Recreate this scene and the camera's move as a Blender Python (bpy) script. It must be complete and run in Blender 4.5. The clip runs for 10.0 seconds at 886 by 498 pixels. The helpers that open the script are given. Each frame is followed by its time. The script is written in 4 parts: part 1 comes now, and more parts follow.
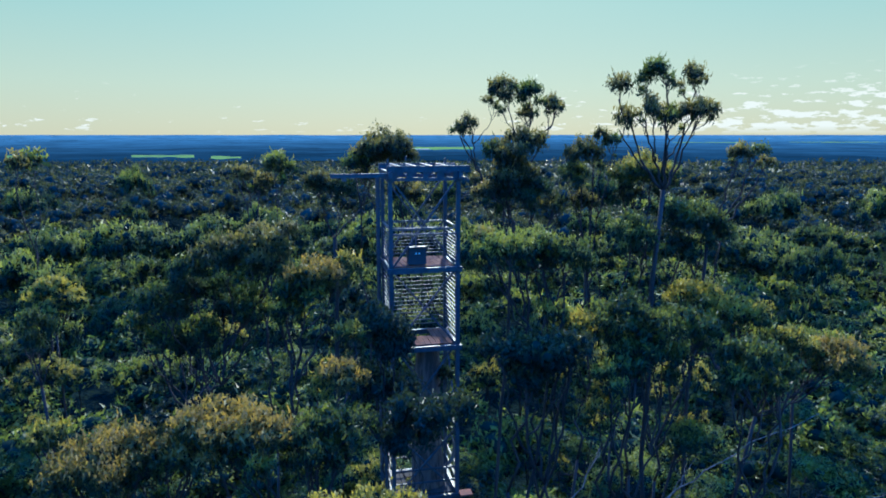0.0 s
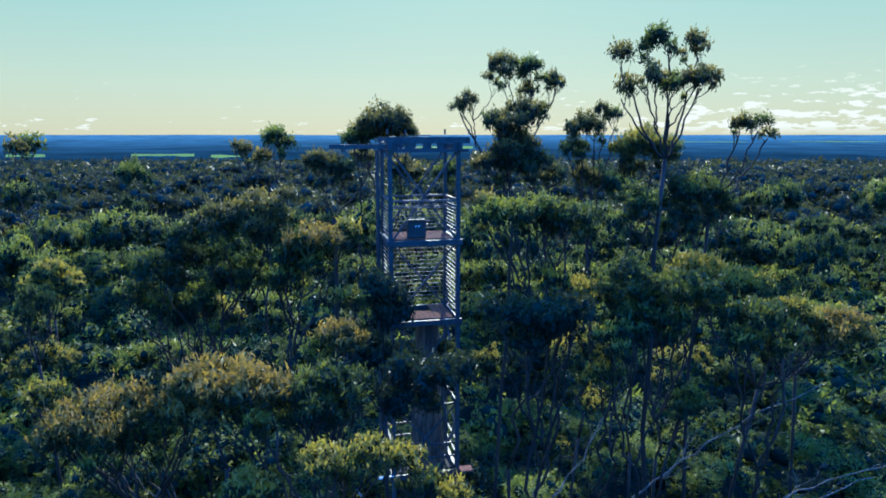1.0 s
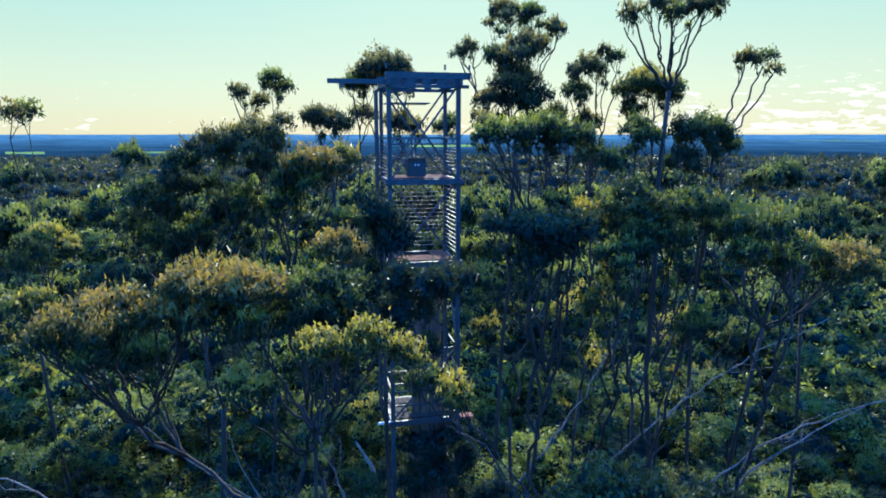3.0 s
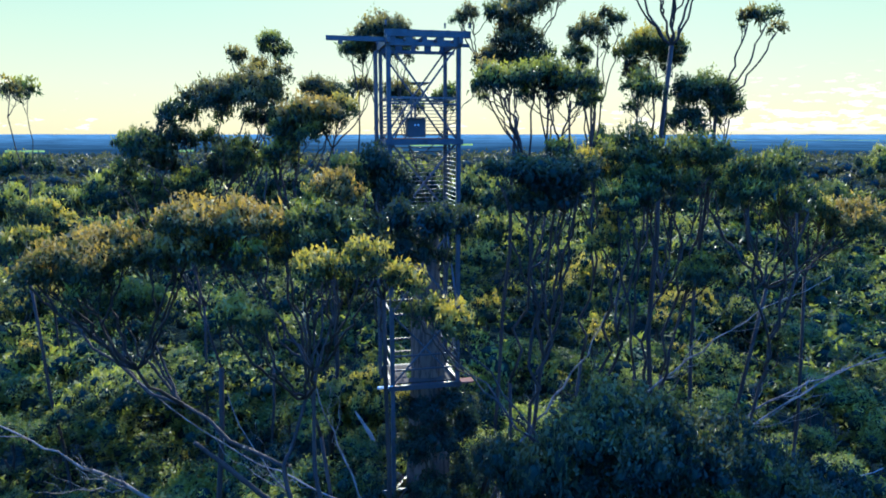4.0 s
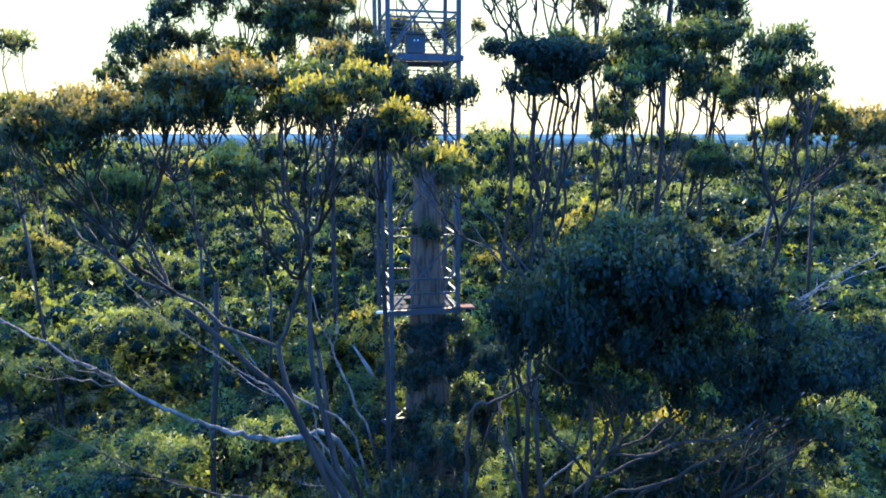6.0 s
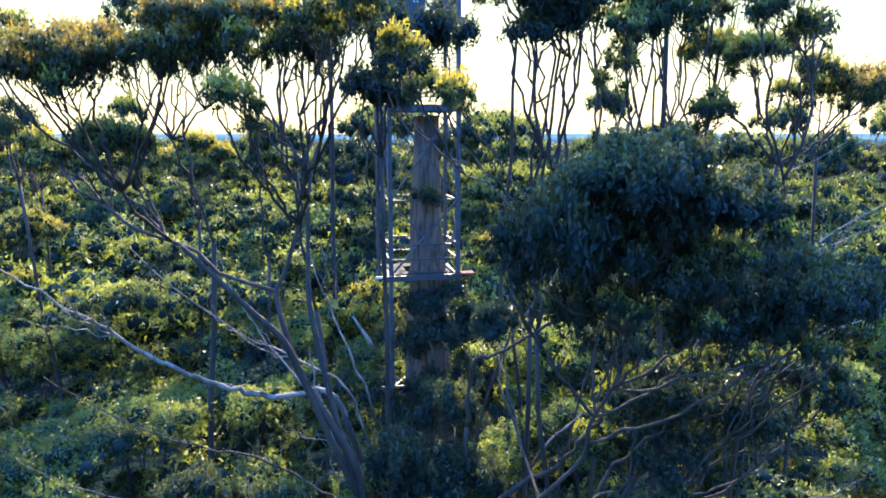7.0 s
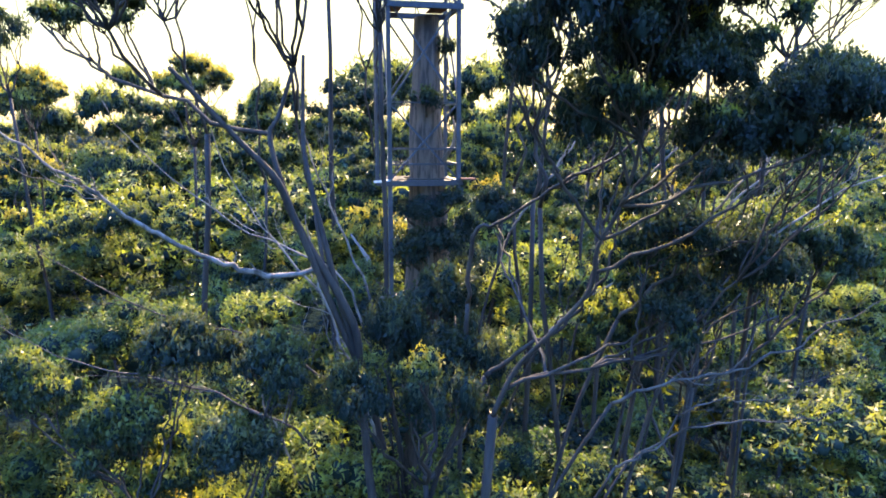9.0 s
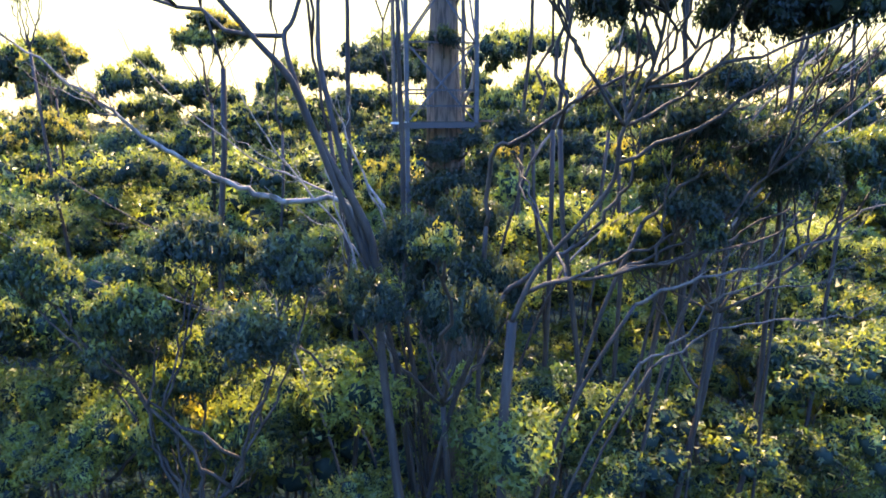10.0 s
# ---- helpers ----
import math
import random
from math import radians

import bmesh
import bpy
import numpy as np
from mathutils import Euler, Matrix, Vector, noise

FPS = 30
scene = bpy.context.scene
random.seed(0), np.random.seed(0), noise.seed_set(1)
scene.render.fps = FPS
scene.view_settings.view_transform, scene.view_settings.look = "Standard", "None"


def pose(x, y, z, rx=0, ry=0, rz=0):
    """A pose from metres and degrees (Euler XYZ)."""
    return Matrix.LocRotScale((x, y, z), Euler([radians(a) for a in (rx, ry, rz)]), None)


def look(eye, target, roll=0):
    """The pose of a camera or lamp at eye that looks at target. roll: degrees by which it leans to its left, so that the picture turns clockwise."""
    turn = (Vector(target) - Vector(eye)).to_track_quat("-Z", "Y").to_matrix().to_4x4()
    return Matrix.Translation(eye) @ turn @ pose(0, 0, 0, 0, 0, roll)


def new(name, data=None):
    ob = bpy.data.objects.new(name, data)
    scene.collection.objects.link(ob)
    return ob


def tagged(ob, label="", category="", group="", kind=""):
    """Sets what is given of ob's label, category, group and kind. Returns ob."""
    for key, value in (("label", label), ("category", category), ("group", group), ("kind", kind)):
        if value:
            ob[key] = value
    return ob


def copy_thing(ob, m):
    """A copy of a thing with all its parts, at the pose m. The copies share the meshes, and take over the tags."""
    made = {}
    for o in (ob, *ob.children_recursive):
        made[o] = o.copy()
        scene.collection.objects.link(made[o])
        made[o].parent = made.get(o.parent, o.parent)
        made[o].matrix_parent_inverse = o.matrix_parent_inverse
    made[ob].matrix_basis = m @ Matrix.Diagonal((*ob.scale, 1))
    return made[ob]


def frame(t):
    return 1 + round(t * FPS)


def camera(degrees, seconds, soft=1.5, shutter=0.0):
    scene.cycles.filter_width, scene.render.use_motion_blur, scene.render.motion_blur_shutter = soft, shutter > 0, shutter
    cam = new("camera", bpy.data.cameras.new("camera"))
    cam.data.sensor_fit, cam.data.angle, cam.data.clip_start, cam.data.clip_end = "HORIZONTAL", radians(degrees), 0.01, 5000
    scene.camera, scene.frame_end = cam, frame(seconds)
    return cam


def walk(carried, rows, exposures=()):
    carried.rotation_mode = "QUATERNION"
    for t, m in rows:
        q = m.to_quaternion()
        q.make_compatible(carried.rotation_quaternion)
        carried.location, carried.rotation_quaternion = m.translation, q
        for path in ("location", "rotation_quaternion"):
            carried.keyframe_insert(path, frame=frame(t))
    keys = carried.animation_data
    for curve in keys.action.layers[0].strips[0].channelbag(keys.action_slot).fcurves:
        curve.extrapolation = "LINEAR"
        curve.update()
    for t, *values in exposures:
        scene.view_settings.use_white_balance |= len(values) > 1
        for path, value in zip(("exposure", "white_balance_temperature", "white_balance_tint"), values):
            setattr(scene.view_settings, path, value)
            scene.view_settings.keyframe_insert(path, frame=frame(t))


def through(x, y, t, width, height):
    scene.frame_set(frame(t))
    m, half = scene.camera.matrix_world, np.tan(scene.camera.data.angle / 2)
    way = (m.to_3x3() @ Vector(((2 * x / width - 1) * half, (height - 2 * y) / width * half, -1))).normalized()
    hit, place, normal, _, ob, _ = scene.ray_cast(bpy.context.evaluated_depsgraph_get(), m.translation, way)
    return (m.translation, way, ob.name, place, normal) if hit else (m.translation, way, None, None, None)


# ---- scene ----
cam = camera(68.0, 10.0, soft=1.8)
PATH = [
    (0, (0, 0, 45.000), (0.000, 10.000, 43.262), 0),
    (0.5, (0, 0, 44.619), (0.000, 10.000, 42.881), 0),
    (1, (0, 0, 44.216), (0.000, 10.000, 42.478), 0),
    (1.5, (0, 0, 43.802), (0.000, 10.000, 42.064), 0),
    (2, (0, 0, 43.377), (0.000, 10.000, 41.639), 0),
    (2.5, (0, 0, 42.952), (0.000, 10.000, 41.214), 0),
    (3.2, (0, 0, 42.296), (0.000, 10.000, 40.558), 0),
    (4, (0, 0, 41.405), (0.000, 10.000, 39.667), 0),
    (4.5, (0, 0, 40.784), (0.000, 10.000, 39.046), 0),
    (5, (0, 0, 40.185), (0.000, 10.000, 38.447), 0),
    (5.5, (0, 0, 39.641), (0.000, 10.000, 37.903), 0),
    (6.2, (0, 0, 38.974), (0.000, 10.000, 37.236), 0),
    (7, (0, 0, 38.159), (0.000, 10.000, 36.421), 0),
    (7.5, (0, 0, 37.527), (0.000, 10.000, 35.789), 0),
    (8, (0, 0, 36.863), (0.000, 10.000, 35.125), 0),
    (8.5, (0, 0, 36.166), (0.000, 10.000, 34.428), 0),
    (9, (0, 0, 35.480), (-0.003, 10.000, 33.742), 0),
    (9.5, (0, 0, 34.673), (-0.061, 10.000, 32.935), -0.1),
    (10, (0, 0, 33.900), (-0.279, 9.996, 32.162), -0.3),
]
EXPOSURES = [(0, 0.30, 4520, 10), (2.5, 0.58, 4800, 12), (5, 1.12, 5300, 13), (7, 1.82, 6200, 20), (8.5, 1.95, 6900, 24), (10, 2.2, 7700, 27)]
walk(cam, [(t, look(eye, target, roll)) for t, eye, target, roll in PATH], EXPOSURES)

# ---- world and sun ----
SUN_ELEVATION, SUN_AZIMUTH = radians(35), radians(3)   # azimuth to the right of +y
SUN_WAY = Vector((math.sin(SUN_AZIMUTH) * math.cos(SUN_ELEVATION), math.cos(SUN_AZIMUTH) * math.cos(SUN_ELEVATION), math.sin(SUN_ELEVATION)))


class Nodes:
    """Short hand for node trees."""

    def __init__(self, tree):
        self.tree = tree
        tree.nodes.clear()

    def add(self, kind, inputs=None, operation=None):
        node = self.tree.nodes.new(kind)
        if operation:
            node.operation = operation
        for key, value in (inputs or {}).items():
            self.put(node.inputs[key], value)
        return node

    def put(self, socket, value):
        if isinstance(value, bpy.types.NodeSocket):
            self.tree.links.new(value, socket)
        elif isinstance(value, (tuple, list)) and socket.type == "RGBA":
            socket.default_value = (*value, 1.0)[:4]
        else:
            socket.default_value = value

    def math(self, op, a, b=0.0, c=0.0, clamp=False):
        node = self.add("ShaderNodeMath", {0: a, 1: b, 2: c}, op)
        node.use_clamp = clamp
        return node.outputs[0]

    def mix(self, fac, a, b, blend="MIX"):
        node = self.add("ShaderNodeMix")
        node.data_type, node.blend_type = "RGBA", blend
        self.put(node.inputs[0], fac), self.put(node.inputs[6], a), self.put(node.inputs[7], b)
        return node.outputs[2]

    def ramp(self, fac, stops):
        node = self.add("ShaderNodeValToRGB", {0: fac})
        while len(node.color_ramp.elements) < len(stops):
            node.color_ramp.elements.new(0.5)
        for element, (place, colour) in zip(node.color_ramp.elements, stops):
            element.position, element.color = place, (*colour, 1.0)
        return node.outputs[0]

    def noise(self, vector, scale, detail=3.0, rough=0.55):
        return self.add("ShaderNodeTexNoise", {"Vector": vector, "Scale": scale, "Detail": detail, "Roughness": rough}).outputs[0]


def make_world():
    world = bpy.data.worlds.new("sky")
    world.use_nodes = True
    scene.world = world
    n = Nodes(world.node_tree)
    way = n.add("ShaderNodeTexCoord").outputs["Generated"]
    parts = n.add("ShaderNodeSeparateXYZ", {0: way})
    x, y, z = parts.outputs
    ramp = n.ramp(n.math("MAXIMUM", z, 0.0), SKY_STOPS)
    # the sky is brighter on the sun's side
    side = n.add("ShaderNodeMapRange", {0: y, 1: -0.8, 2: 0.6, 3: 0.0, 4: 1.0}).outputs[0]
    ramp = n.mix(1.0, ramp, n.mix(side, (0.38, 0.82, 1.45), (1.0, 1.0, 1.0)), "MULTIPLY")
    nishita = n.add("ShaderNodeTexSky")
    nishita.sky_type, nishita.sun_disc, nishita.sun_elevation, nishita.sun_rotation = "NISHITA", False, SUN_ELEVATION, SUN_AZIMUTH
    colour = n.mix(0.06, ramp, n.mix(1.0, nishita.outputs[0], (0.12, 0.12, 0.12), "MULTIPLY"))
    # glow round the sun
    dot = n.add("ShaderNodeVectorMath", {0: way, 1: tuple(SUN_WAY)}, operation="DOT_PRODUCT").outputs["Value"]
    glow = n.math("POWER", n.math("MAXIMUM", dot, 0.0), 14.0)
    colour = n.mix(n.math("MULTIPLY", glow, 0.75, clamp=True), colour, (0.78, 0.65, 0.31))
    # low cumulus and streaks over the horizon
    flat = n.add("ShaderNodeCombineXYZ", {0: n.math("DIVIDE", x, n.math("MAXIMUM", y, 0.05)), 1: 0.37, 2: n.math("MULTIPLY", z, 5.0)}).outputs[0]
    puff = n.noise(flat, 25.0, 6.0, 0.60)
    tall = n.add("ShaderNodeMapRange", {0: z, 1: 0.004, 2: 0.085, 3: 1.0, 4: 0.0}).outputs[0]
    start = n.add("ShaderNodeMapRange", {0: z, 1: 0.0, 2: 0.012, 3: 0.0, 4: 1.0}).outputs[0]
    right = n.add("ShaderNodeMapRange", {0: x, 1: 0.1, 2: 0.5, 3: 0.455, 4: 0.605}).outputs[0]
    mask = n.math("SUBTRACT", n.math("ADD", n.math("MULTIPLY", tall, 0.16), puff), n.math("SUBTRACT", 1.2, right))
    fade = n.add("ShaderNodeMapRange", {0: z, 1: 0.05, 2: 0.095, 3: 1.0, 4: 0.0}).outputs[0]
    mask = n.math("MULTIPLY", n.math("MULTIPLY", n.math("MULTIPLY", mask, 26.0, clamp=True), start), fade)
    ahead = n.math("GREATER_THAN", y, 0.1)
    colour = n.mix(n.math("MULTIPLY", n.math("MULTIPLY", mask, ahead), 0.95), colour, (0.90, 0.77, 0.50))
    low = n.math("GREATER_THAN", z, -0.002)
    colour = n.mix(low, (0.03, 0.04, 0.05), colour)
    back = n.add("ShaderNodeBackground", {0: colour, 1: 1.0})
    n.add("ShaderNodeOutputWorld", {0: back.outputs[0]})


SKY_STOPS = [(0.0, (0.63, 0.51, 0.24)), (0.07, (0.555, 0.54, 0.28)), (0.19, (0.375, 0.50, 0.305)), (0.42, (0.28, 0.66, 1.25)), (1.0, (0.21, 0.54, 1.45))]
make_world()
sun = new("sun", bpy.data.lights.new("sun", "SUN"))
sun.data.energy, sun.data.angle, sun.data.color = 5.0, radians(0.6), (1.0, 0.86, 0.56)
sun.matrix_world = look((0, 0, 90), Vector((0, 0, 90)) - SUN_WAY)


# ---- materials ----
def material(name):
    mat = bpy.data.materials.new(name)
    mat.use_nodes = True
    return mat, Nodes(mat.node_tree)


def bump(n, height, strength, distance):
    return n.add("ShaderNodeBump", {"Strength": strength, "Distance": distance, "Height": height}).outputs[0]


def leaf_material(name, dark, light, tip, tip_share, through, thin, crowned=True, gloss=0.26):
    """Gum leaves: glossy, a little see-through, each leaf and each clump of its own tone, with new growth and painted
    sunlit tops in the tip colour.
    """
    mat, n = material(name)
    leaf = n.add("ShaderNodeNewGeometry").outputs["Random Per Island"]
    clump = n.add("ShaderNodeObjectInfo").outputs["Random"]
    place = n.add("ShaderNodeNewGeometry").outputs["Position"]
    patch = n.noise(place, 0.9, 2.0)
    tone = n.math("ADD", n.math("MULTIPLY", leaf, 0.55), n.math("MULTIPLY", clump, 0.45))
    # wide patches of darker leaf colour, painted in for shaded parts of the forest
    shade_patch = n.add("ShaderNodeMapRange", {0: n.noise(place, 0.17, 2.0), 1: 0.40, 2: 0.60, 3: 0.30, 4: 1.0}).outputs[0]
    colour = n.mix(n.math("MULTIPLY", tone, shade_patch), dark, light)
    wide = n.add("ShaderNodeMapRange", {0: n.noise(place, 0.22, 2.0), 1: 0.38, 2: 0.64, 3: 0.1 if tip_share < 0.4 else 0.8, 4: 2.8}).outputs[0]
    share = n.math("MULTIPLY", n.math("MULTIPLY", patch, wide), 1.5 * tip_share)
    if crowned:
        # tip colour grows with height: new growth plus sunlight painted on the clump's top
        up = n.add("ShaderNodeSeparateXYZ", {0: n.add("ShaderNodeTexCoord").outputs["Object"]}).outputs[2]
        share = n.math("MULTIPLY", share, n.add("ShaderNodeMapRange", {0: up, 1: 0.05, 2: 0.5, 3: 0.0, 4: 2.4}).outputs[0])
    lit_young = n.math("MULTIPLY", share, n.math("ADD", 0.45, n.math("FRACT", n.math("MULTIPLY", leaf, 7.31))), clamp=True)
    colour = n.mix(lit_young, colour, tip)
    shine = n.add("ShaderNodeBsdfPrincipled", {"Base Color": colour, "Roughness": 0.46, "Specular IOR Level": gloss})
    glow = n.add("ShaderNodeBsdfTranslucent", {0: n.mix(1.0, colour, through, "MULTIPLY")})
    both = n.add("ShaderNodeMixShader", {0: thin, 1: shine.outputs[0], 2: glow.outputs[0]})
    n.add("ShaderNodeOutputMaterial", {0: both.outputs[0]})
    return mat


def bark_material(name, pale, brown, grey, share, fineness=1.0):
    mat, n = material(name)
    place = n.add("ShaderNodeTexCoord").outputs["Object"]
    drawn = n.add("ShaderNodeMapping", {"Vector": place, "Scale": (3.0 * fineness, 3.0 * fineness, 0.35 * fineness)}).outputs[0]
    strips = n.noise(drawn, 1.6, 5.0, 0.6)
    fine = n.noise(n.add("ShaderNodeMapping", {"Vector": place, "Scale": (14.0, 14.0, 1.2)}).outputs[0], 2.0, 4.0)
    colour = n.mix(n.math("MULTIPLY", n.math("SUBTRACT", strips, share), 9.0, clamp=True), pale, brown)
    colour = n.mix(n.math("MULTIPLY", fine, 0.6), colour, grey)
    node = n.add("ShaderNodeBsdfPrincipled", {"Base Color": colour, "Roughness": 0.8, "Normal": bump(n, fine, 0.5, 0.03)})
    n.add("ShaderNodeOutputMaterial", {0: node.outputs[0]})
    return mat


def plain_material(name, colour, other, rough, metal=0.0, scale=6.0, relief=0.15):
    mat, n = material(name)
    place = n.add("ShaderNodeTexCoord").outputs["Object"]
    big, small = n.noise(place, scale, 4.0), n.noise(place, scale * 9, 3.0)
    mixed = n.mix(n.math("MULTIPLY", n.math("SUBTRACT", big, 0.4), 4.0, clamp=True), colour, other)
    mixed = n.mix(n.math("MULTIPLY", small, 0.25), mixed, tuple(c * 0.5 for c in other))
    node = n.add("ShaderNodeBsdfPrincipled", {"Base Color": mixed, "Roughness": rough, "Metallic": metal, "Specular IOR Level": 0.0 if rough == 1.0 else 0.5, "Normal": bump(n, small, relief, 0.005)})
    n.add("ShaderNodeOutputMaterial", {0: node.outputs[0]})
    return mat


def ground_material():
    """Litter and scrub near the trunks, closed woodland further off."""
    mat, n = material("forest_ground")
    place = n.add("ShaderNodeNewGeometry").outputs["Position"]
    crowns = n.add("ShaderNodeTexVoronoi", {"Vector": place, "Scale": 0.12}).outputs["Distance"]
    wide, fine = n.noise(place, 0.01, 5.0), n.noise(place, 0.6, 4.0)
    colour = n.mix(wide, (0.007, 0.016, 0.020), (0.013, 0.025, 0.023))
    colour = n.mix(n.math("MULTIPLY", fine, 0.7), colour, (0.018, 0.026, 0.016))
    height = n.math("ADD", n.math("MULTIPLY", crowns, -0.6), fine)
    node = n.add("ShaderNodeBsdfPrincipled", {"Base Color": colour, "Roughness": 0.9, "Specular IOR Level": 0.0, "Normal": bump(n, height, 1.0, 3.0)})
    n.add("ShaderNodeOutputMaterial", {0: node.outputs[0]})
    return mat


# Far ridges glow in the colour of air haze instead of being lit.
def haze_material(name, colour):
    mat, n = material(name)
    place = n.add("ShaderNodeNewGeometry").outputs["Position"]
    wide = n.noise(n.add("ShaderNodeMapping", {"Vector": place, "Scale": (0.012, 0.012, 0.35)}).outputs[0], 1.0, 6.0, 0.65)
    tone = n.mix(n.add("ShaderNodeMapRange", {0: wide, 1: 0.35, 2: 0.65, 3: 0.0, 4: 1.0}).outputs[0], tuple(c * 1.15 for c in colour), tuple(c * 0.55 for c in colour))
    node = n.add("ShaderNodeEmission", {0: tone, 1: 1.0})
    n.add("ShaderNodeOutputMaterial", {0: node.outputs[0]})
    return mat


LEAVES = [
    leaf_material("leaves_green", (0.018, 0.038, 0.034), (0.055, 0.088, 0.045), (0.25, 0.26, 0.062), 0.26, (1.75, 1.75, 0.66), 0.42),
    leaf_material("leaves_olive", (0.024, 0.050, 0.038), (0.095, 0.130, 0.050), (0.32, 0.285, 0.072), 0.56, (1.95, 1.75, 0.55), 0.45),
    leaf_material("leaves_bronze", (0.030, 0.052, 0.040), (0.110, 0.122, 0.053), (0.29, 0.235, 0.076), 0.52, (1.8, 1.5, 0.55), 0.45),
    # darker leaves, with the shade of the unlit crown sides put into their colour
    leaf_material("leaves_dark_shade", (0.012, 0.029, 0.031), (0.028, 0.052, 0.043), (0.20, 0.21, 0.06), 0.10, (1.7, 1.6, 0.7), 0.36),
    # brown of sunlit, hazy crown tops painted into the leaves
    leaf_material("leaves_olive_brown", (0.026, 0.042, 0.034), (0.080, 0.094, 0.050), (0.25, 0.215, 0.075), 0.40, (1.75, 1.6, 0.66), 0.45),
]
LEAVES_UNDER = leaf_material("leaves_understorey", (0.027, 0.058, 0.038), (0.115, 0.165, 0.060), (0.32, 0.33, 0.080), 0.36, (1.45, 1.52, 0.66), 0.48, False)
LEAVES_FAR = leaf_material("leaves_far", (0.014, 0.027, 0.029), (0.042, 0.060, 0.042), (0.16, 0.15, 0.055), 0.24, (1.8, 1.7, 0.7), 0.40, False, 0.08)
# dark fill for the insides of crowns, shade put into its colour
HEART = plain_material("shade_core", (0.017, 0.031, 0.025), (0.028, 0.044, 0.032), 1.0, 0.0, 5.0, 1.0)
HEART_FAR = plain_material("far_shade_core", (0.024, 0.044, 0.046), (0.040, 0.062, 0.054), 1.0, 0.0, 1.5, 1.0)
BARK = bark_material("gum_bark", (0.060, 0.043, 0.032), (0.023, 0.017, 0.013), (0.030, 0.023, 0.019), 0.42)
BARK_DARK = bark_material("limb_bark", (0.12, 0.092, 0.072), (0.045, 0.033, 0.026), (0.055, 0.046, 0.040), 0.45)
BARK_DEAD = bark_material("bare_wood", (0.27, 0.225, 0.185), (0.10, 0.080, 0.064), (0.13, 0.115, 0.10), 0.47)
KARRI = bark_material("karri_bark", (0.21, 0.135, 0.095), (0.055, 0.037, 0.028), (0.10, 0.075, 0.063), 0.46, 2.2)
# posts darker, bars paler: shadow side and backlight put into the steel colours
STEEL = plain_material("galvanised_steel", (0.082, 0.096, 0.115), (0.055, 0.064, 0.078), 0.5, 0.2)
GALVANISED = plain_material("backlit_galvanised_bars", (0.13, 0.14, 0.145), (0.085, 0.092, 0.098), 0.45, 0.3)
STEEL_DARK = plain_material("dark_steel", (0.10, 0.11, 0.13), (0.15, 0.12, 0.10), 0.5, 0.5)
ROOF = plain_material("roof_sheet", (0.40, 0.36, 0.31), (0.30, 0.26, 0.22), 0.7, 0.0)
BOARD = plain_material("red_deck_board", (0.25, 0.105, 0.060), (0.16, 0.080, 0.052), 0.95, 0.0)
PLANK = plain_material("weathered_plank", (0.055, 0.047, 0.041), (0.036, 0.031, 0.028), 0.9)
BOX_PAINT = plain_material("box_paint", (0.045, 0.05, 0.06), (0.06, 0.06, 0.065), 0.5)
WHITE = plain_material("white_mark", (0.8, 0.8, 0.76), (0.7, 0.7, 0.66), 0.5)
GROUND = ground_material()
FIELD = plain_material("pasture", (0.20, 0.29, 0.06), (0.15, 0.22, 0.07), 1.0, 0.0, 0.02)
# painted haze, paler and bluer from the nearest ridge to the farthest
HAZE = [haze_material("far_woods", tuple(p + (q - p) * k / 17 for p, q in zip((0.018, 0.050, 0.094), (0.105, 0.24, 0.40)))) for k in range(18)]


# ---- building helpers ----
def part(name, bm, mat, parent=None, label=""):
    mesh = bpy.data.meshes.new(name)
    bm.to_mesh(mesh)
    bm.free()
    mesh.materials.append(mat)
    ob = new(name, mesh)
    if parent:
        ob.parent = parent
    if label:
        ob["label"] = label
    return ob


def array_mesh(name, verts, faces, mats, slots=None, smooth=False, normals=None):
    """A mesh from arrays of places and of faces with equal numbers of corners; slots: each face's material."""
    mesh = bpy.data.meshes.new(name)
    mesh.vertices.add(len(verts))
    mesh.vertices.foreach_set("co", np.asarray(verts, np.float32).ravel())
    mesh.loops.add(faces.size)
    mesh.loops.foreach_set("vertex_index", faces.astype(np.int32).ravel())
    mesh.polygons.add(len(faces))
    mesh.polygons.foreach_set("loop_start", np.arange(0, faces.size, faces.shape[1], dtype=np.int32))
    if smooth:
        mesh.polygons.foreach_set("use_smooth", np.ones(len(faces), bool))
    for mat in mats:
        mesh.materials.append(mat)
    if slots is not None:
        mesh.polygons.foreach_set("material_index", slots.astype(np.int32))
    mesh.update(calc_edges=True)
    mesh.validate()
    if normals is not None:
        mesh.polygons.foreach_set("use_smooth", np.ones(len(faces), bool))
        mesh.normals_split_custom_set_from_vertices(normals)
    return mesh


def tube(bm, points, radii, sides=7, wobble=0.0):
    """A tapering tube along points, closed at both ends."""
    rings, count = [], len(points)
    for i, place in enumerate(points):
        place = Vector(place)
        along = (Vector(points[min(i + 1, count - 1)]) - Vector(points[max(i - 1, 0)])).normalized()
        across = along.cross(Vector((0.31, 0.95, 0.08))).normalized()
        third = along.cross(across)
        ring = []
        for k in range(sides):
            a = math.tau * k / sides
            r = radii[i] * (1 + wobble * noise.noise(place * 0.9 + Vector((k * 1.7, 0, 0))))
            ring.append(bm.verts.new(place + (across * math.cos(a) + third * math.sin(a)) * r))
        rings.append(ring)
    for a, b in zip(rings, rings[1:]):
        for k in range(sides):
            bm.faces.new((a[k], a[(k + 1) % sides], b[(k + 1) % sides], b[k])).smooth = True
    bm.faces.new(rings[0][::-1]), bm.faces.new(rings[-1])


